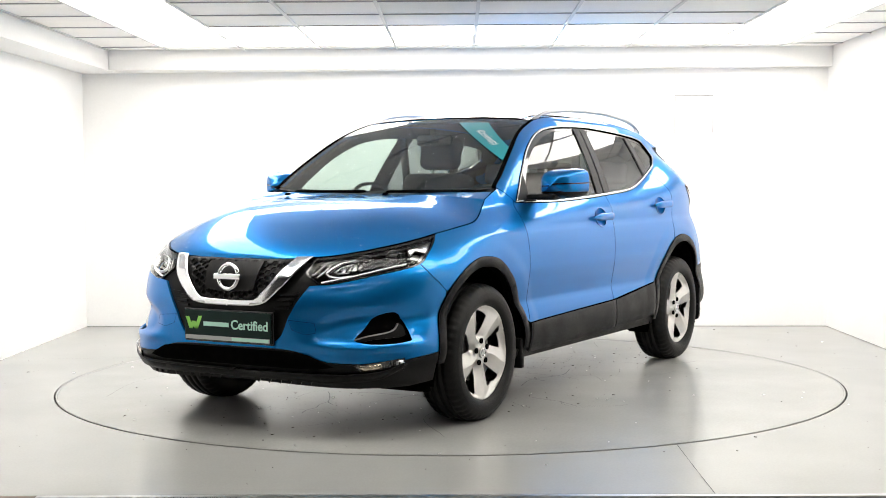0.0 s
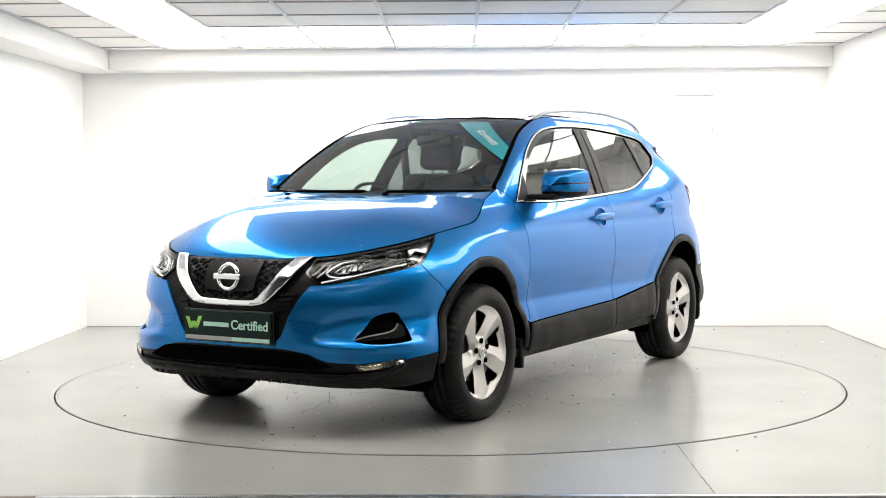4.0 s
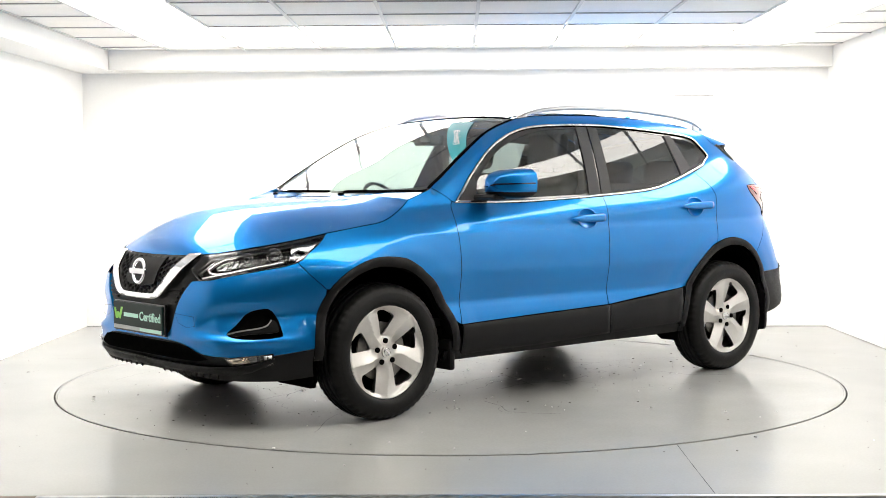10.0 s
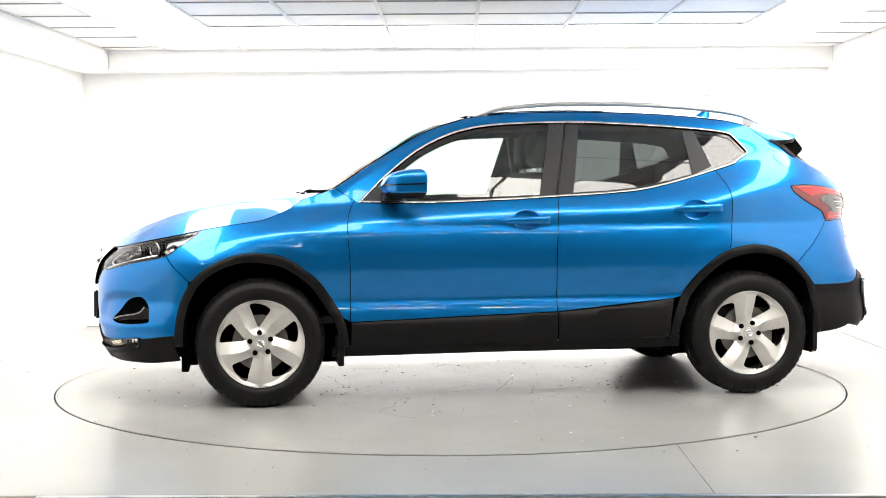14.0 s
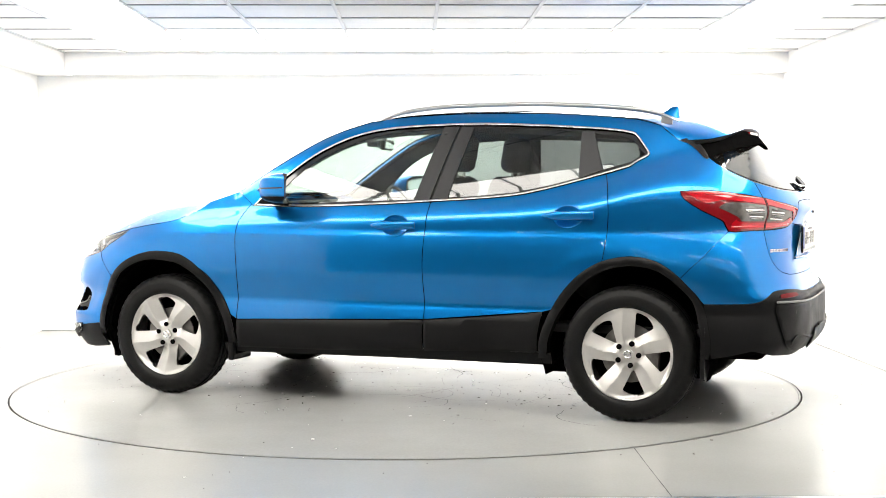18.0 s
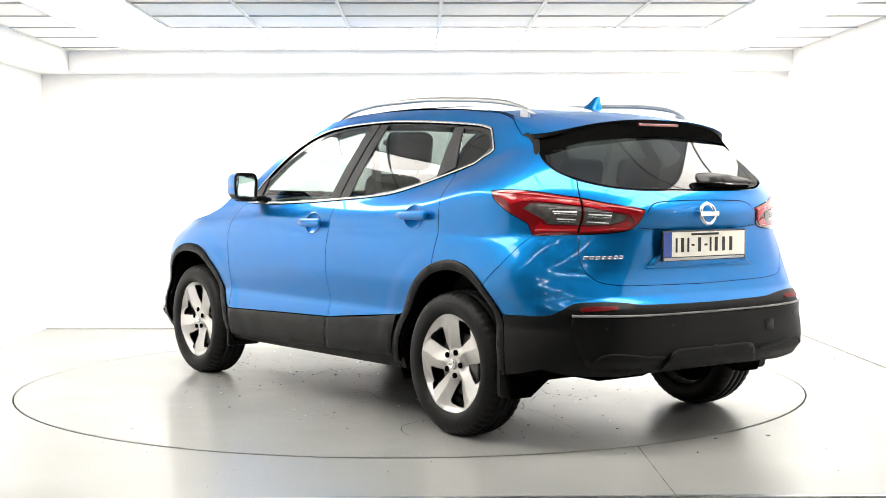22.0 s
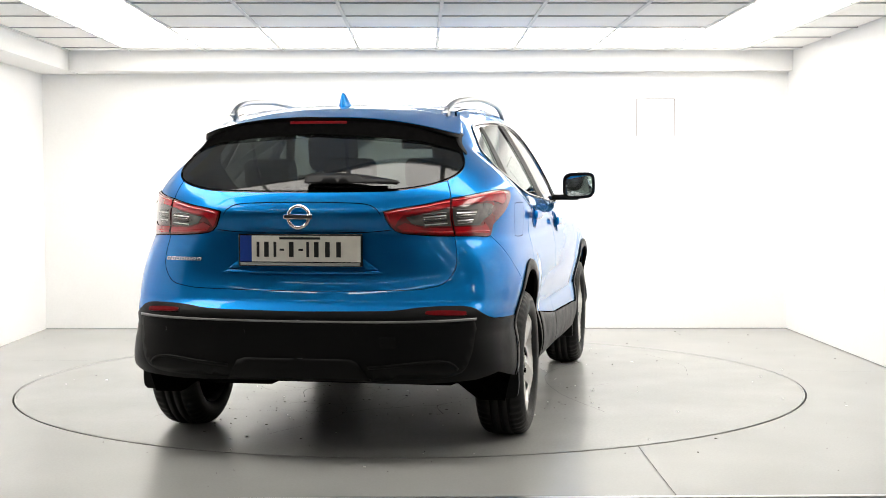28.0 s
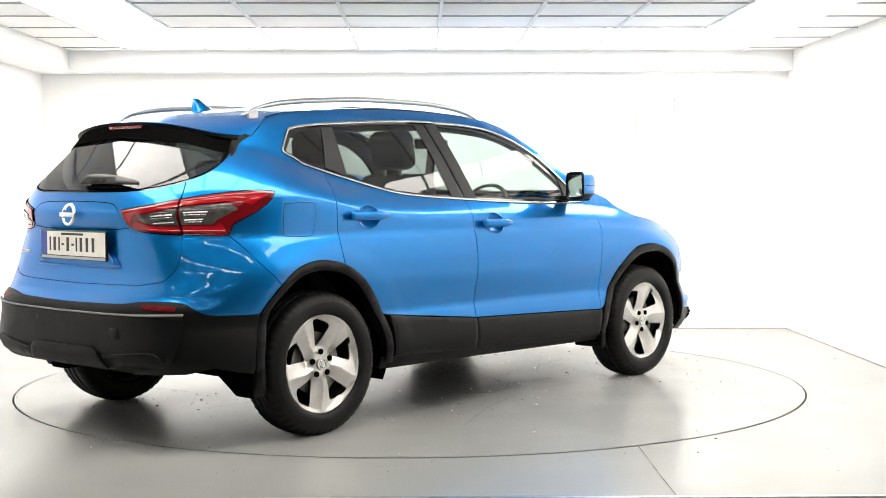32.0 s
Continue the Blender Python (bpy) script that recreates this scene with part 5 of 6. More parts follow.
    # rear wiper
    wiper = panel("rear_wiper", skin, smooth([(-2.755, 1.160), (-2.75, 1.182), (-2.72, 1.193), (-2.60, 1.198), (-2.44, 1.192), (-2.32, 1.176), (-2.262, 1.164), (-2.263, 1.150), (-2.40, 1.152), (-2.60, 1.154), (-2.72, 1.152)], .03, True), BLACK_PLASTIC, sides="R", off=.024, thick=.02, grid=.02, crown=.8, label="black rear wiper with a covered arm")
    panel("wiper_blade", skin, [(-2.66, 1.150), (-2.30, 1.148), (-2.30, 1.142), (-2.66, 1.143)], SHADOW_BLACK, wiper, sides="R", off=.014, thick=.012, grid=.03)
    emblem(-2.108, 1.028, -1, .053)
    # moulding round the number plate
    panel("plate_moulding", skin, [(-2.43, .800), (-2.60, .797), (UR, .796), (UR, .784), (-2.60, .785), (-2.415, .788)], PAINT, off=.010, thick=.012, grid=.02, join=UR, crown=1.1)
    pair("plate_cheek", skin, [(-2.425, .803), (-2.475, .805), (-2.56, .925), (-2.548, .93)], PAINT, off=.006, thick=.008, grid=.02, crown=1.0)
    # number plate: writing as plain bars
    plate = part("number_plate", box(-2.092, -2.080, -.272, .272, .818, .956, .004), GLOSS_BLACK, CAR, "white number plate with a blue band in a black frame")
    part("plate_face", box(-2.0935, -2.0922, -.264, .212, .838, .948), PLATE_WHITE, plate)
    part("plate_band", box(-2.0935, -2.0922, .2125, .264, .838, .948), PLATE_BLUE, plate)
    y = .190
    for k, w in enumerate((.012, .034, .012, .020, .034, .020, .012, .034, .034, .034)):
        z0, z1 = (.884, .893) if k in (3, 5) else (.858, .922)
        b = .007 if w > .03 else 0
        part("plate_bar", box(-2.0948, -2.0937, y - w + b, y - b, z0, z1), INK, plate)
        y -= w + .0145
    part("plate_bar", box(-2.0948, -2.0937, -.09, .09, .932, .942), INK, plate)
    part("plate_strip", box(-2.0935, -2.0922, -.262, .262, .822, .834), GREY_PRINT, plate)
    for k in range(7):
        panel("model_lettering", skin, [(-2.108 - .0265 * k, .850), (-2.128 - .0265 * k, .850), (-2.128 - .0265 * k, .836), (-2.108 - .0265 * k, .836)], CHROME, sides="L", off=.003, thick=.003, grid=.02, crown=.6,
              holes=[[(-2.113 - .0265 * k, .8465), (-2.123 - .0265 * k, .8465), (-2.123 - .0265 * k, .8395), (-2.113 - .0265 * k, .8395)]])
    flap = smooth([(-1.44, 1.080), (-1.61, 1.080), (-1.637, 1.062), (-1.632, .950), (-1.60, .928), (-1.45, .928), (-1.422, .950), (-1.418, 1.062)], closed=True)
    panel("fuel_flap", skin, flap, SHADOW_BLACK, sides="R", off=.0006, thick=0, holes=[shrink(flap, .003)])


tail()


# ---- outside fittings ----
def cup_map(cu, cz, a, b):
    def f(u, v):
        p = skin(u, v)
        d = np.clip(1 - ((u - cu) / a) ** 2 - ((v - cz) / b) ** 2, 0, 1)
        p[:, 1] -= .020 * d ** .8
        return p
    return f


def fittings():
    for s in ("L", "R"):
        sg = 1 if s == "L" else -1
        for cu, cz, u0, u1, zc in ((-.085, .957, .048, -.203, .960), (-1.018, 1.008, -.888, -1.157, 1.016)):
            panel("cup_rim", skin, oval(cu, cz, .079, .059), PAINT, sides=s, off=.003, thick=.004, grid=.012, crown=.9, holes=[oval(cu, cz, .072, .052)])
            ring = [(cu + .074 * math.cos(a), cz + .054 * math.sin(a)) for a in np.linspace(0, 2 * math.pi, 28, endpoint=False)]
            panel("handle_cup", cup_map(cu, cz, .076, .056), ring, PAINT, sides=s, thick=0, grid=.012)
            rows = []
            bm = bmesh.new()
            n = 12
            for k in range(15):
                t = k / 14
                u = u0 + (u1 - u0) * t
                h = .0205 + .002 * t
                end = min(1.0, 3.5 * (t + .02)) ** .6 * (1 if t < .99 else .86)
                base = skin(np.array([u]), np.array([zc - .002 + .004 * t]))[0]
                stand = .012 + .018 * min(1.0, 4 * t + .1) ** .5 * (1 - .25 * t)
                rows.append([bm.verts.new((u, sg * (base[1] + stand + .010 * end * math.cos(2 * math.pi * j / n)), base[2] + h * end * math.sin(2 * math.pi * j / n))) for j in range(n)])
            for k in range(14):
                for j in range(n):
                    bm.faces.new((rows[k][j], rows[k + 1][j], rows[k + 1][(j + 1) % n], rows[k][(j + 1) % n]))
            bm.faces.new(rows[0])
            bm.faces.new(rows[-1][::-1])
            bmesh.ops.recalc_face_normals(bm, faces=bm.faces[:])
            part("door_handle", bm, PAINT, CAR, smooth=True)
        # wing mirror: a rounded shell, its glass looks back
        def shell(name, lo, hi, mat, parent, grow=0.0):
            bm = bmesh.new()
            rows = []
            for k in range(13):
                t = k / 12
                sc = (1 - t ** 2.8) ** .5 if t < 1 else .02
                x = .522 + t * .165
                row = []
                for j in range(36):
                    a = 2 * math.pi * j / 36
                    c, d = math.cos(a), math.sin(a)
                    y = .935 + (.099 + grow) * sc * abs(c) ** .5 * (1 if c > 0 else -1) - .012 * t
                    z = 1.152 + (.077 + grow) * sc * abs(d) ** .5 * (1 if d > 0 else -1) + .006 * c - .004 * t
                    row.append((x - .05 * c * (1 - .7 * t), sg * y, max(z, lo)))
                rows.append(row)
            vs = [[bm.verts.new(p) for p in row] for row in rows]
            for k in range(12):
                for j in range(36):
                    j2 = (j + 1) % 36
                    zz = sum(rows[a][b][2] for a in (k, k + 1) for b in (j, j2)) / 4
                    if lo + 1e-5 < zz < hi:
                        bm.faces.new((vs[k][j], vs[k + 1][j], vs[k + 1][j2], vs[k][j2]))
            loose = [v for v in bm.verts if not v.link_faces]
            bmesh.ops.delete(bm, geom=loose, context="VERTS")
            bmesh.ops.recalc_face_normals(bm, faces=bm.faces[:])
            return part(name, bm, mat, parent, smooth=True)
        house = shell("wing_mirror", 0, 3, BLACK_PLASTIC, CAR)
        house["label"] = "wing mirror with a blue cap and a black base"
        shell("mirror_cap", 1.110, 3, PAINT, house, .003)
        bm = bmesh.new()
        rows = []
        path = [(t, 1) for t in np.linspace(.05, .985, 14)] + [(t, -1) for t in np.linspace(.985, .86, 6)]
        for t, c in path:
            sc = (1 - t ** 2.8) ** .5
            x, y = .522 + t * .165 - .05 * c * (1 - .7 * t) + .005 * t, .935 + .104 * sc * c - .012 * t
            rows.append([bm.verts.new((x, sg * y, 1.150 + .006 * c - .004 * t + h)) for h in (.0035, -.0035)])
        for p, q in zip(rows, rows[1:]):
            bm.faces.new((p[0], p[1], q[1], q[0]))
        part("indicator_strip", bm, GLOSS_BLACK, house)
        bm = bmesh.new()
        def rim_ring(dx, w, h):
            return [(.522 + dx - .05 * math.cos(a), sg * (.935 + w * abs(math.cos(a)) ** .5 * (1 if math.cos(a) > 0 else -1)), 1.152 + h * abs(math.sin(a)) ** .5 * (1 if math.sin(a) > 0 else -1) + .006 * math.cos(a)) for a in np.linspace(0, 2 * math.pi, 36, endpoint=False)]
        bm.faces.new([bm.verts.new(p) for p in rim_ring(.004, .086, .062)])
        part("mirror_glass", bm, MIRROR, house)
        bm = bmesh.new()
        o, i2 = [bm.verts.new(p) for p in rim_ring(0, .099, .077)], [bm.verts.new(p) for p in rim_ring(.003, .085, .061)]
        for k in range(36):
            bm.faces.new((o[k], o[(k + 1) % 36], i2[(k + 1) % 36], i2[k]))
        part("mirror_bezel", bm, BLACK_PLASTIC, house)
        part("mirror_foot", box(.585, .685, min(sg * .765, sg * .93), max(sg * .765, sg * .93), 1.066, 1.100, .014), BLACK_PLASTIC, house)
        # roof rail: a flat tube on three feet
        zk = spl([(-1.50, 1.488), (-1.40, 1.530), (-1.25, 1.558), (-1.024, 1.577), (-.673, 1.592), (-.327, 1.590), (-.05, 1.570), (.06, 1.548), (.16, 1.512)])
        xs = np.linspace(.16, -1.50, 46)
        bm = bmesh.new()
        rows = []
        for x in xs:
            z = float(zk(x))
            w = .558 - .05 * ((x + .55) / .95) ** 2
            taper = min(1, (.17 - x) * 5, (x + 1.515) * 5)
            rows.append([bm.verts.new((x, sg * (w + .014 * math.cos(2 * math.pi * j / 12)), z + .013 * (.4 + .6 * taper) * math.sin(2 * math.pi * j / 12))) for j in range(12)])
        for p, q in zip(rows, rows[1:]):
            for j in range(12):
                bm.faces.new((p[j], q[j], q[(j + 1) % 12], p[(j + 1) % 12]))
        bm.faces.new(rows[0])
        bm.faces.new(rows[-1][::-1])
        bmesh.ops.recalc_face_normals(bm, faces=bm.faces[:])
        rail = part("roof_rail", bm, SATIN, CAR, "satin aluminium roof rail", smooth=True)
        for x in (.10, -1.44):
            w = .558 - .05 * ((x + .55) / .95) ** 2
            z = float(zk(x))
            part("rail_foot", box(x - .030, x + .030, sg * w - .006, sg * w + .006, z - .042, z, .003), SATIN, rail)
        # front wipers
        bm = bmesh.new()
        y0, y1 = (.12, .62) if sg > 0 else (-.52, -.02)
        n = 12
        for k in range(n):
            ya, yb = y0 + (y1 - y0) * k / n, y0 + (y1 - y0) * (k + 1) / n
            xa, xb = 1.035 - .10 * (ya / .7) ** 2, 1.035 - .10 * (yb / .7) ** 2
            vs = [bm.verts.new(p) for p in ((xa + .012, ya, 1.108), (xa - .008, ya, 1.117), (xb - .008, yb, 1.117), (xb + .012, yb, 1.108))]
            bm.faces.new(vs)
        bmesh.ops.remove_doubles(bm, verts=bm.verts[:], dist=.0005)
        bmesh.ops.solidify(bm, geom=bm.faces[:], thickness=.008)
        part("wiper", bm, SHADOW_BLACK, CAR)
        part("wiper_pivot", box(1.050, 1.078, y0 - .006, y0 + .020, 1.085, 1.110, .006), SHADOW_BLACK, CAR)
    panel("cowl", lambda u, q: np.stack([1.075 - .0 * u - .125 * np.abs(q) ** 2.2 - .06 * u, .72 * q, 1.090 + .018 * np.abs(q) ** 2 + .008 * u], -1), [(0, 0), (1.4, 0), (1.4, 1), (0, 1)], SHADOW_BLACK, thick=0, grid=.1)
    # aerial
    bm = bmesh.new()
    rows = []
    for k in range(9):
        t = k / 8
        z = 1.515 + .078 * t
        xf, xb = -1.205 - .155 * t ** .7, -1.405 + .012 * t
        w = .030 * (1 - t) ** .8 + .005
        rows.append([bm.verts.new(((xf + xb) / 2 + (xf - xb) / 2 * math.cos(a), w * math.sin(a), z)) for a in np.linspace(0, 2 * math.pi, 16, endpoint=False)])
    for p, q in zip(rows, rows[1:]):
        for j in range(16):
            bm.faces.new((p[j], p[(j + 1) % 16], q[(j + 1) % 16], q[j]))
    bm.faces.new(rows[-1])
    bmesh.ops.recalc_face_normals(bm, faces=bm.faces[:])
    part("aerial_fin", bm, PAINT, CAR, smooth=True)
    # teal strip across a corner of the windscreen
    strip = panel("sun_strip", screen_map, [(.87, .22), (.87, .57), (.475, .968), (.305, .968)], TEAL, sides="L", off=.006, thick=0, grid=.03, label="teal sticker with white slogan across the windscreen corner")
    cu = bpy.data.curves.new("slogan", "FONT")
    cu.offset = .0012
    cu.body, cu.size, cu.align_x, cu.align_y = "#Drivehappy", .052, "CENTER", "CENTER"
    tmp = new("slogan", cu)
    me = bpy.data.meshes.new_from_object(tmp.evaluated_get(bpy.context.evaluated_depsgraph_get()))
    bpy.data.objects.remove(tmp)
    me.materials.append(WHITE_INK)
    v0, q0 = .600, .715
    P = screen_map(np.array([v0, v0 + .01, v0, v0 + .10, v0 - .10]), np.array([q0, q0, q0 + .01, q0 - .135, q0 + .135]))
    J = np.stack([(P[1] - P[0]) / .01, (P[2] - P[0]) / .01], 1)
    nrm = Vector(np.cross(J[:, 0], J[:, 1])).normalized()
    nrm = nrm if nrm.z > 0 else -nrm
    along = Vector(P[4] - P[3]).normalized()
    up = nrm.cross(along)
    K = np.linalg.pinv(J)
    for vert in me.vertices:
        d = K @ np.array(along * vert.co.x + up * vert.co.y)
        vert.co = Vector(screen_map(np.array([v0 + d[0]]), np.array([q0 + d[1]]))[0]) + nrm * .009
    ob = new("slogan", me)
    ob.parent = strip


fittings()


# ---- cabin ----
def soft_box(bm, sx, sy, sz, m, bevel):
    b = bmesh.new()
    bmesh.ops.create_cube(b, size=1, matrix=Matrix.Diagonal((sx, sy, sz, 1)))
    bmesh.ops.bevel(b, geom=b.edges[:], offset=bevel, segments=4, affect="EDGES", profile=.5)
    bmesh.ops.transform(b, matrix=m, verts=b.verts[:])
    me = bpy.data.meshes.new("tmp")
    b.to_mesh(me)
    b.free()
    bm.from_mesh(me)
    bpy.data.meshes.remove(me)


def cabin():
    for s in (1, -1):
        f = .075 if s > 0 else 0
        bm = bmesh.new()
        soft_box(bm, .50, .50, .16, pose(.12 + f, s * .36, .62, 0, -6, 0), .06)
        seat = part("front_seat", bm, CLOTH, CAR, "dark cloth front seat", smooth=True)
        bm = bmesh.new()
        soft_box(bm, .13, .50, .62, pose(-.235 + f, s * .36, .92, 0, -18, 0), .06)
        part("seat_back", bm, CLOTH, seat, smooth=True)
        bm = bmesh.new()
        soft_box(bm, .11, .28, .21, pose(-.345 + f, s * .36, 1.345, 0, -10, 0), .05)
        part("headrest", bm, CLOTH, seat, smooth=True)
        for d in (-.06, .06):
            part("headrest_post", box(-.345 + f, -.333 + f, s * .36 + d - .006, s * .36 + d + .006, 1.18, 1.28), SATIN, seat)
        bm = bmesh.new()
        soft_box(bm, .03, .05, .34, pose(.02 - .32, s * .60, 1.28, 0, 8, s * 4), .012)
        part("pillar_inside", bm, TRIM_DARK, CAR, smooth=True)
    bm = bmesh.new()
    soft_box(bm, .14, 1.24, .60, pose(-1.13, 0, .86, 0, -20, 0), .06)
    bench = part("rear_bench", bm, CLOTH, CAR, "dark cloth rear bench", smooth=True)
    for y in (-.40, 0, .40):
        bm = bmesh.new()
        soft_box(bm, .09, .26, .15, pose(-1.255, y, 1.215, 0, -12, 0), .04)
        part("headrest", bm, CLOTH, bench, smooth=True)
    bm = bmesh.new()
    soft_box(bm, .52, 1.40, .26, pose(.74, 0, .945, 0, 4, 0), .07)
    part("dashboard", bm, TRIM_DARK, CAR, smooth=True)
    part("cabin_floor", box(-1.95, 1.0, -.74, .74, .42, .46), TRIM_DARK, CAR)
    part("parcel_shelf", box(-1.92, -1.28, -.62, .62, 1.02, 1.04, .008), TRIM_DARK, CAR)
    pair("pillar_lining", screen_map, [(.0, .925), (.5, .93), (1.0, .93), (1.0, .985), (.5, .985), (.0, .985)], TRIM_DARK, off=-.028, thick=.012, grid=.05)
    panel("headliner", roof_map, [(.15, 0), (-1.55, 0), (-1.55, .97), (.15, .97)], TRIM_DARK, off=.035, thick=0, grid=.08)
    bm = bmesh.new()
    m = pose(.38, -.37, .995, 0, -62, 0)
    lathe_ring(bm, .172, .195, m, 40)
    lathe_ring(bm, .172, .195, m @ pose(0, 0, 0, 180, 0, 0), 40)
    wheel = part("steering_wheel", bm, TRIM_DARK, CAR, smooth=True)
    bm = bmesh.new()
    soft_box(bm, .10, .32, .03, m, .012)
    part("wheel_boss", bm, TRIM_DARK, wheel, smooth=True)
    bm = bmesh.new()
    soft_box(bm, .035, .215, .062, pose(.34, 0, 1.405, 0, -8, 8), .016)
    mir = part("cabin_mirror", bm, TRIM_DARK, CAR, smooth=True)
    part("mirror_stalk", box(.345, .365, -.015, .015, 1.41, 1.47), TRIM_DARK, mir)
    bm = bmesh.new()
    soft_box(bm, .004, .185, .040, pose(.323, 0, 1.403, 0, -8, 8), .0015)
    part("mirror_face", bm, MIRROR, mir)
    part("sensor_cover", box(.37, .45, -.055, .055, 1.395, 1.430, .012), TRIM_DARK, CAR)


cabin()


# ---- dirt, joints and drops ----
def crumbs(name, spots, mat, parent=None, label=""):
    """Flat irregular crumbs at (x, y, radius)."""
    bm = bmesh.new()
    for x, y, r in spots:
        a0, n = random.uniform(0, 6.28), random.randint(5, 7)
        q = random.uniform(.15, .7)
        c, s = math.cos(a0), math.sin(a0)
        ring = []
        for k in range(n):
            a = 2 * math.pi * k / n
            u, v = r * random.uniform(.6, 1.1) * math.cos(a), r * q * random.uniform(.6, 1.1) * math.sin(a)
            ring.append((x + c * u - s * v, y + s * u + c * v))
        h = min(.004, .002 + r * .15)
        lo = [bm.verts.new((p[0], p[1], .0004)) for p in ring]
        hi = [bm.verts.new((x + (p[0] - x) * .8, y + (p[1] - y) * .8, h)) for p in ring]
        bm.faces.new(hi)
        for k in range(n):
            bm.faces.new((lo[k], lo[(k + 1) % n], hi[(k + 1) % n], hi[k]))
    ob = mesh_object(name, bm, mat, parent, label)
    ob["kind"] = "stuff"
    return ob


def floor_bits():
    rnd = random.Random(4)
    spots = []
    for cx, cy, sx, sy, n in ((.1, .0, .9, .30, 150), (.9, .5, .5, .25, 70), (1.2, -.6, .4, .35, 60), (-1.2, .5, .5, .3, 60), (-.6, -.7, .6, .25, 60), (0, 0, 1.2, 1.2, 25)):
        for _ in range(n):
            x, y = rnd.gauss(cx, sx), rnd.gauss(cy, sy)
            if math.hypot(x, y) < 2.18:
                spots.append((x, y, rnd.choice((.002, .0025, .003, .003, .004, .006, .010))))
    crumbs("dirt", spots, DIRT, TURNTABLE)
    crumbs("paint_flakes", [(rnd.gauss(0, 1.1), rnd.gauss(0, 1.1), rnd.uniform(.004, .012)) for _ in range(90)], FLAKE, TURNTABLE)
    out = []
    for _ in range(900):
        x, y = rnd.uniform(-2.9, 2.9), rnd.uniform(-2.9, 2.7)
        if math.hypot(x, y) > 2.3 and len(out) < 70:
            out.append((x, y, rnd.choice((.0025, .003, .004, .005, .006, .012))))
    tagged(crumbs("floor_dirt", out, DIRT), "dark dirt crumbs scattered on the grey floor", "dirt")
    # joints: a saw cut to the front, a few hairline cracks
    for name, pts, w in (("floor_joint", [(1.014, -2.03), (1.008, -2.5), (1.004, -2.97)], .004), ("floor_joint", [(-2.72, .98), (-2.4, .985), (-2.03, 1.01)], .003),
                         ("floor_joint", [(2.95, .30), (2.62, .32), (2.40, .36)], .002)):
        strip_line(name, pts, w, None)
    for pts, w in (([(-.9, -1.2), (-.3, -.9), (.4, -.75), (1.1, -.9)], .0025), ([(.2, .2), (.7, .5), (1.2, .55), (1.6, .9)], .0025), ([(-1.8, .3), (-1.2, .1), (-.7, .25)], .002), ([(1.5, -1.3), (1.0, -1.55), (.5, -1.6)], .002), ([(-.2, -.55), (.1, -.62), (.3, -.5), (.62, -.56)], .006), ([(.3, -.5), (.36, -.32), (.55, -.25)], .004), ([(-.7, .45), (-.45, .52), (-.2, .44), (.05, .5)], .006), ([(-.45, .52), (-.5, .7), (-.35, .82)], .004), ([(-1.1, -.4), (-.85, -.32), (-.7, -.42)], .005)):
        strip_line("hairline_crack", pts, w, TURNTABLE)
    # worn cracks that wander over the middle of the turntable
    for _ in range(34):
        x, y, a = rnd.gauss(0, .85), rnd.gauss(0, .40), rnd.uniform(0, 6.28)
        pts = [(x, y)]
        for _ in range(rnd.randint(3, 7)):
            a += rnd.gauss(0, .35)
            x, y = x + .09 * math.cos(a), y + .09 * math.sin(a)
            pts.append((x, y))
        if max(math.hypot(*p) for p in pts) < 2.1:
            strip_line("hairline_crack", pts, rnd.choice((.0015, .002, .002, .003, .005)), TURNTABLE)
    bm = bmesh.new()
    n = 160
    rows = [[bm.verts.new((r * math.cos(2 * math.pi * i / n), r * math.sin(2 * math.pi * i / n), z)) for r, z in ((RADIUS - .021, .0006), (RADIUS - .019, .003), (RADIUS - .0105, .003))] for i in range(n)]
    for i in range(n):
        p, q = rows[i], rows[(i + 1) % n]
        for k in range(2):
            bm.faces.new((p[k], p[k + 1], q[k + 1], q[k]))
    bmesh.ops.recalc_face_normals(bm, faces=bm.faces[:])
    part("edge_ring", bm, DISC, TURNTABLE)


def strip_line(name, pts, w, parent):
    p = smooth([(x, y) for x, y in pts], .08)
    bm = bmesh.new()
    rows = []
    for i, (x, y) in enumerate(p):
        a, b = p[max(i - 1, 0)], p[min(i + 1, len(p) - 1)]
        d = Vector((b[0] - a[0], b[1] - a[1])).normalized()
        j = random.uniform(-.003, .003) if parent is not None else 0
        k = w * random.uniform(.4, 1.2)
        rows.append((bm.verts.new((x - d.y * (k / 2) + j, y + d.x * (k / 2), .0025)), bm.verts.new((x + d.y * (k / 2) + j, y - d.x * (k / 2), .0025))))
    for a, b in zip(rows, rows[1:]):
        bm.faces.new((a[0], a[1], b[1], b[0]))
    bmesh.ops.recalc_face_normals(bm, faces=bm.faces[:])
    for f in bm.faces:
        if f.normal.z < 0:
            f.normal_flip()
    ob = mesh_object(name, bm, GROOVE, parent)
    if parent is None:
        tagged(ob, "thin dark joint in the painted floor", "floor joint", kind="structure")


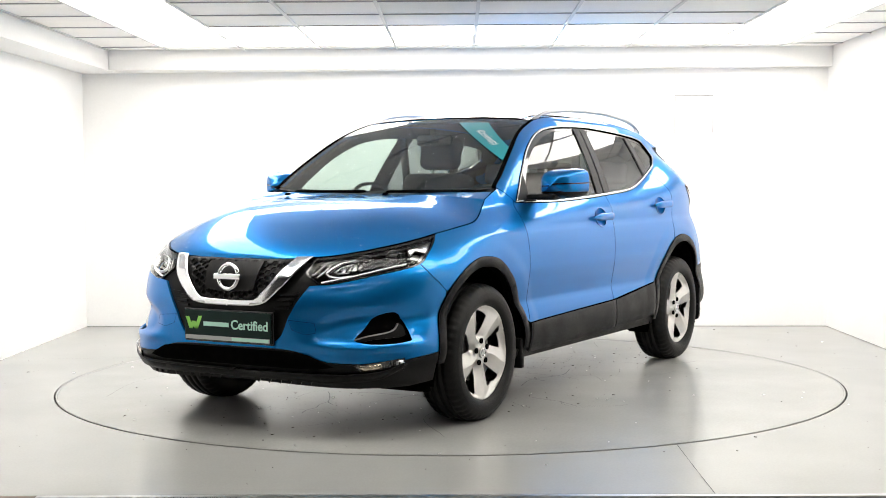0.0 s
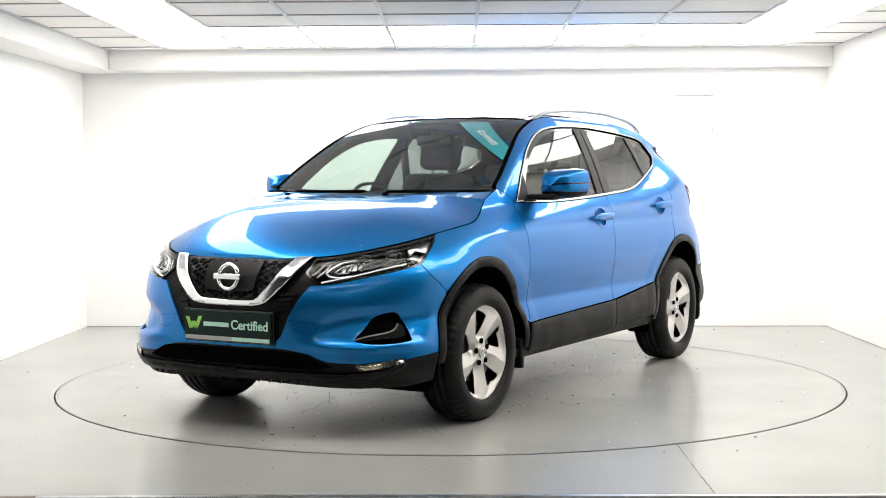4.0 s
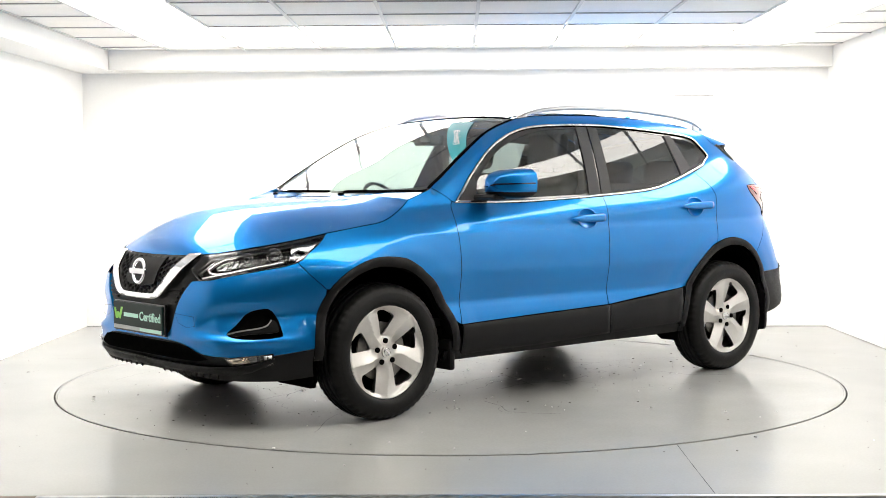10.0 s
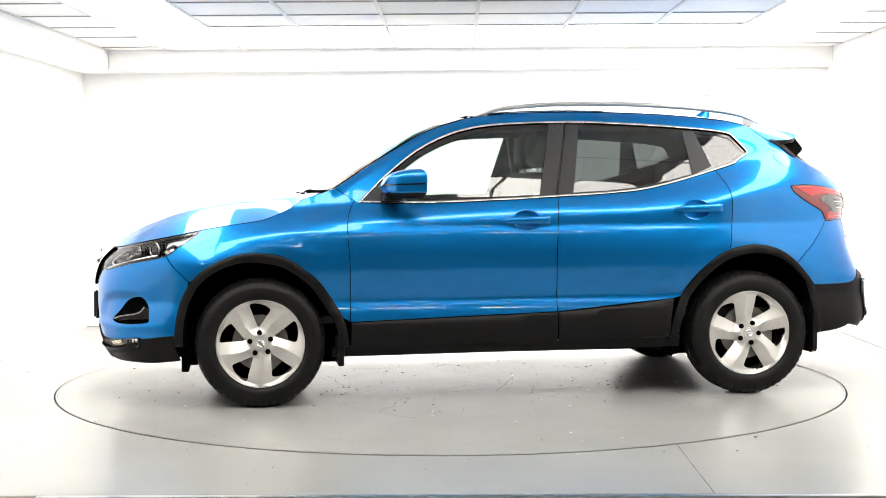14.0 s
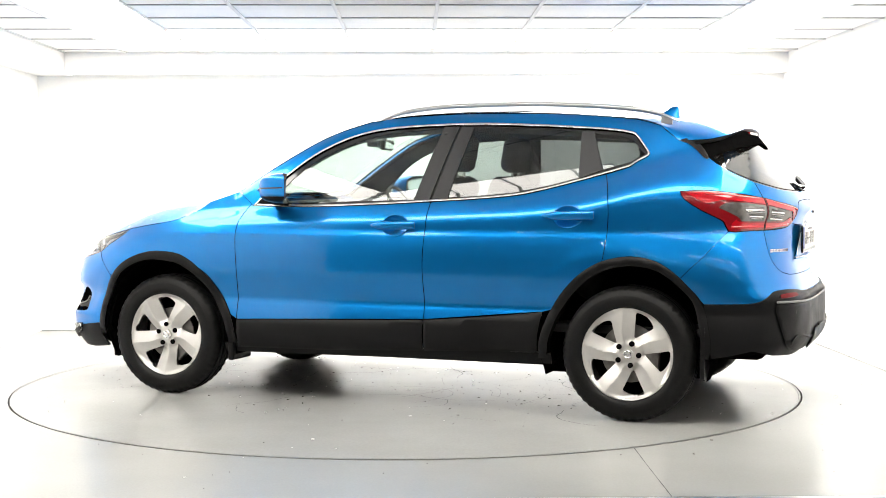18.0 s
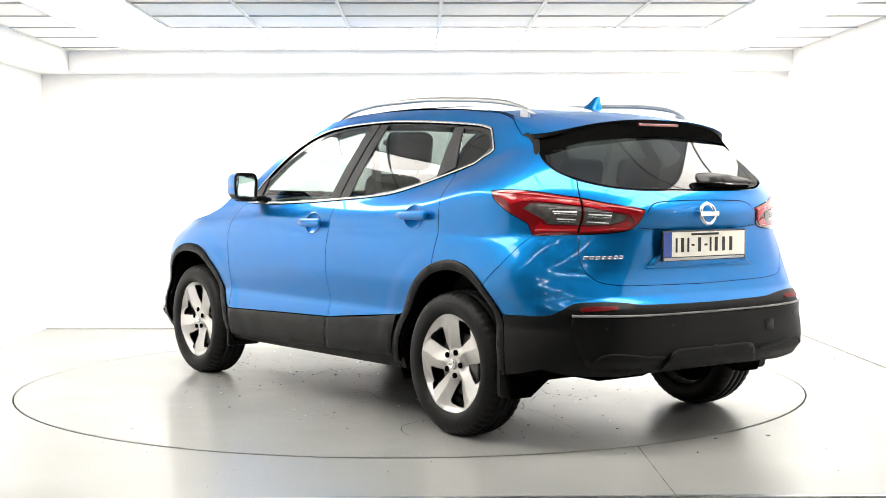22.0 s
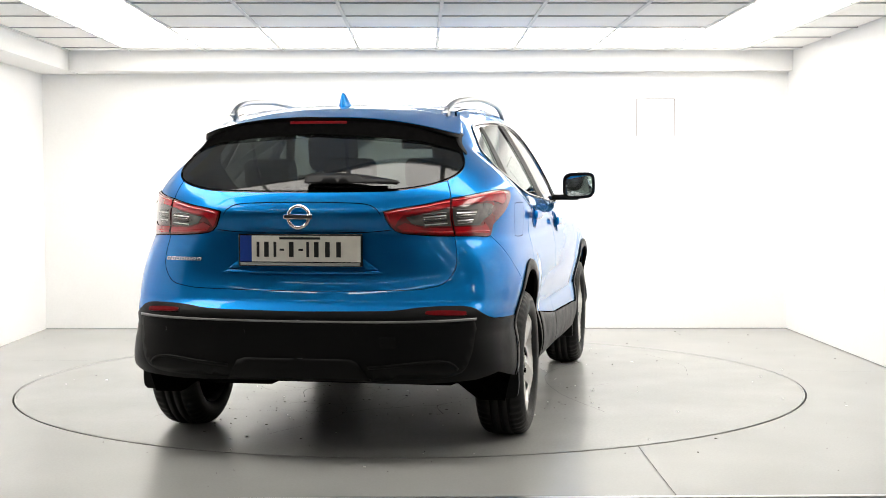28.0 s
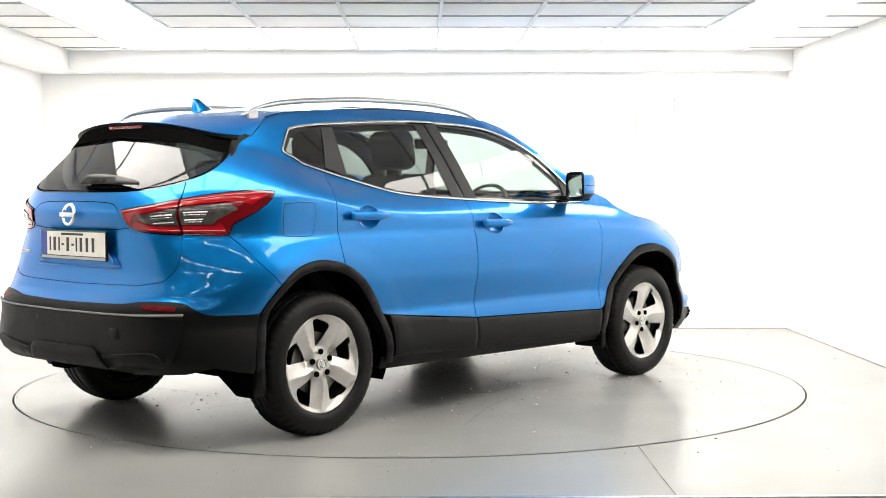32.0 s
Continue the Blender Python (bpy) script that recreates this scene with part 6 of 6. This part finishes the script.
def drops(name, shape, u0, u1, q0, q1, n, sign, seed, rmax=.0042):
    rnd = np.random.RandomState(seed)
    u, q = rnd.uniform(u0, u1, n), rnd.uniform(q0, q1, n)
    e = 1e-3
    p = shape(u, np.abs(q))
    N = np.cross(shape(u, np.abs(q) + e) - p, shape(u + e, np.abs(q)) - p) * sign
    N /= np.linalg.norm(N, axis=1, keepdims=True)
    s = np.sign(q)
    p[:, 1] *= s
    N[:, 1] *= s
    r = rnd.uniform(.0011, rmax, n)
    verts, faces = [], []
    for c, m, k in zip(p, N, r):
        t = np.cross(m, (1, .2, 0))
        t /= np.linalg.norm(t)
        b = np.cross(m, t)
        i = len(verts)
        for ring, h in ((1.0, -.1), (.62, .30)):
            for a in np.linspace(0, 2 * math.pi, 6, endpoint=False):
                verts.append(tuple(c + (t * math.cos(a) + b * math.sin(a)) * k * ring + m * k * h))
        verts.append(tuple(c + m * k * .42))
        for a in range(6):
            d = (a + 1) % 6
            faces += [(i + a, i + d, i + 6 + d, i + 6 + a), (i + 6 + a, i + 6 + d, i + 12)]
    me = bpy.data.meshes.new(name)
    me.from_pydata(verts, [], faces)
    me.materials.append(WATER)
    me.polygons.foreach_set("use_smooth", [True] * len(me.polygons))
    ob = new(name, me)
    ob.parent = CAR
    ob["kind"] = "stuff"


floor_bits()
drops("rain_water", hood_map, 1.05, 2.3, -.95, .95, 1800, -1, 3, .0026)
drops("rain_water", roof_map, -1.5, .15, -.9, .9, 1800, -1, 5, .0032)
drops("rain_water", screen_map, .05, .97, -.95, .95, 900, 1, 7, .003)


# ---- motion ----
def motions():
    turn = [(0.0, 240.2), (6.7, 240.2), (7.0, 239.8), (7.5, 238.2), (8.0, 235.6), (8.5, 232.4), (9.0, 228.7), (9.5, 224.8), (10.0, 220.9)]
    even = spl([(10.0, 220.9), (13.0, 197.1), (16.5, 169.5), (19.0, 149.4), (22.0, 125.3), (25.0, 101.6), (28.0, 78.1), (32.0, 46.9)])
    turn += [(10.0 + 0.5 * i, float(even(10.0 + 0.5 * i))) for i in range(1, 45)]
    car, disc = [], []
    for t, a in turn:
        r = Matrix.Rotation(radians(a), 4, "Z")
        car.append((t, r @ Matrix.Translation((-0.2025, -0.017, 0))))
        disc.append((t, r))
    walk(CAR, car)
    walk(TURNTABLE, disc)


tagged(CAR, "bright blue metallic five-door crossover with black cladding, parked on the turntable", "car")
motions()
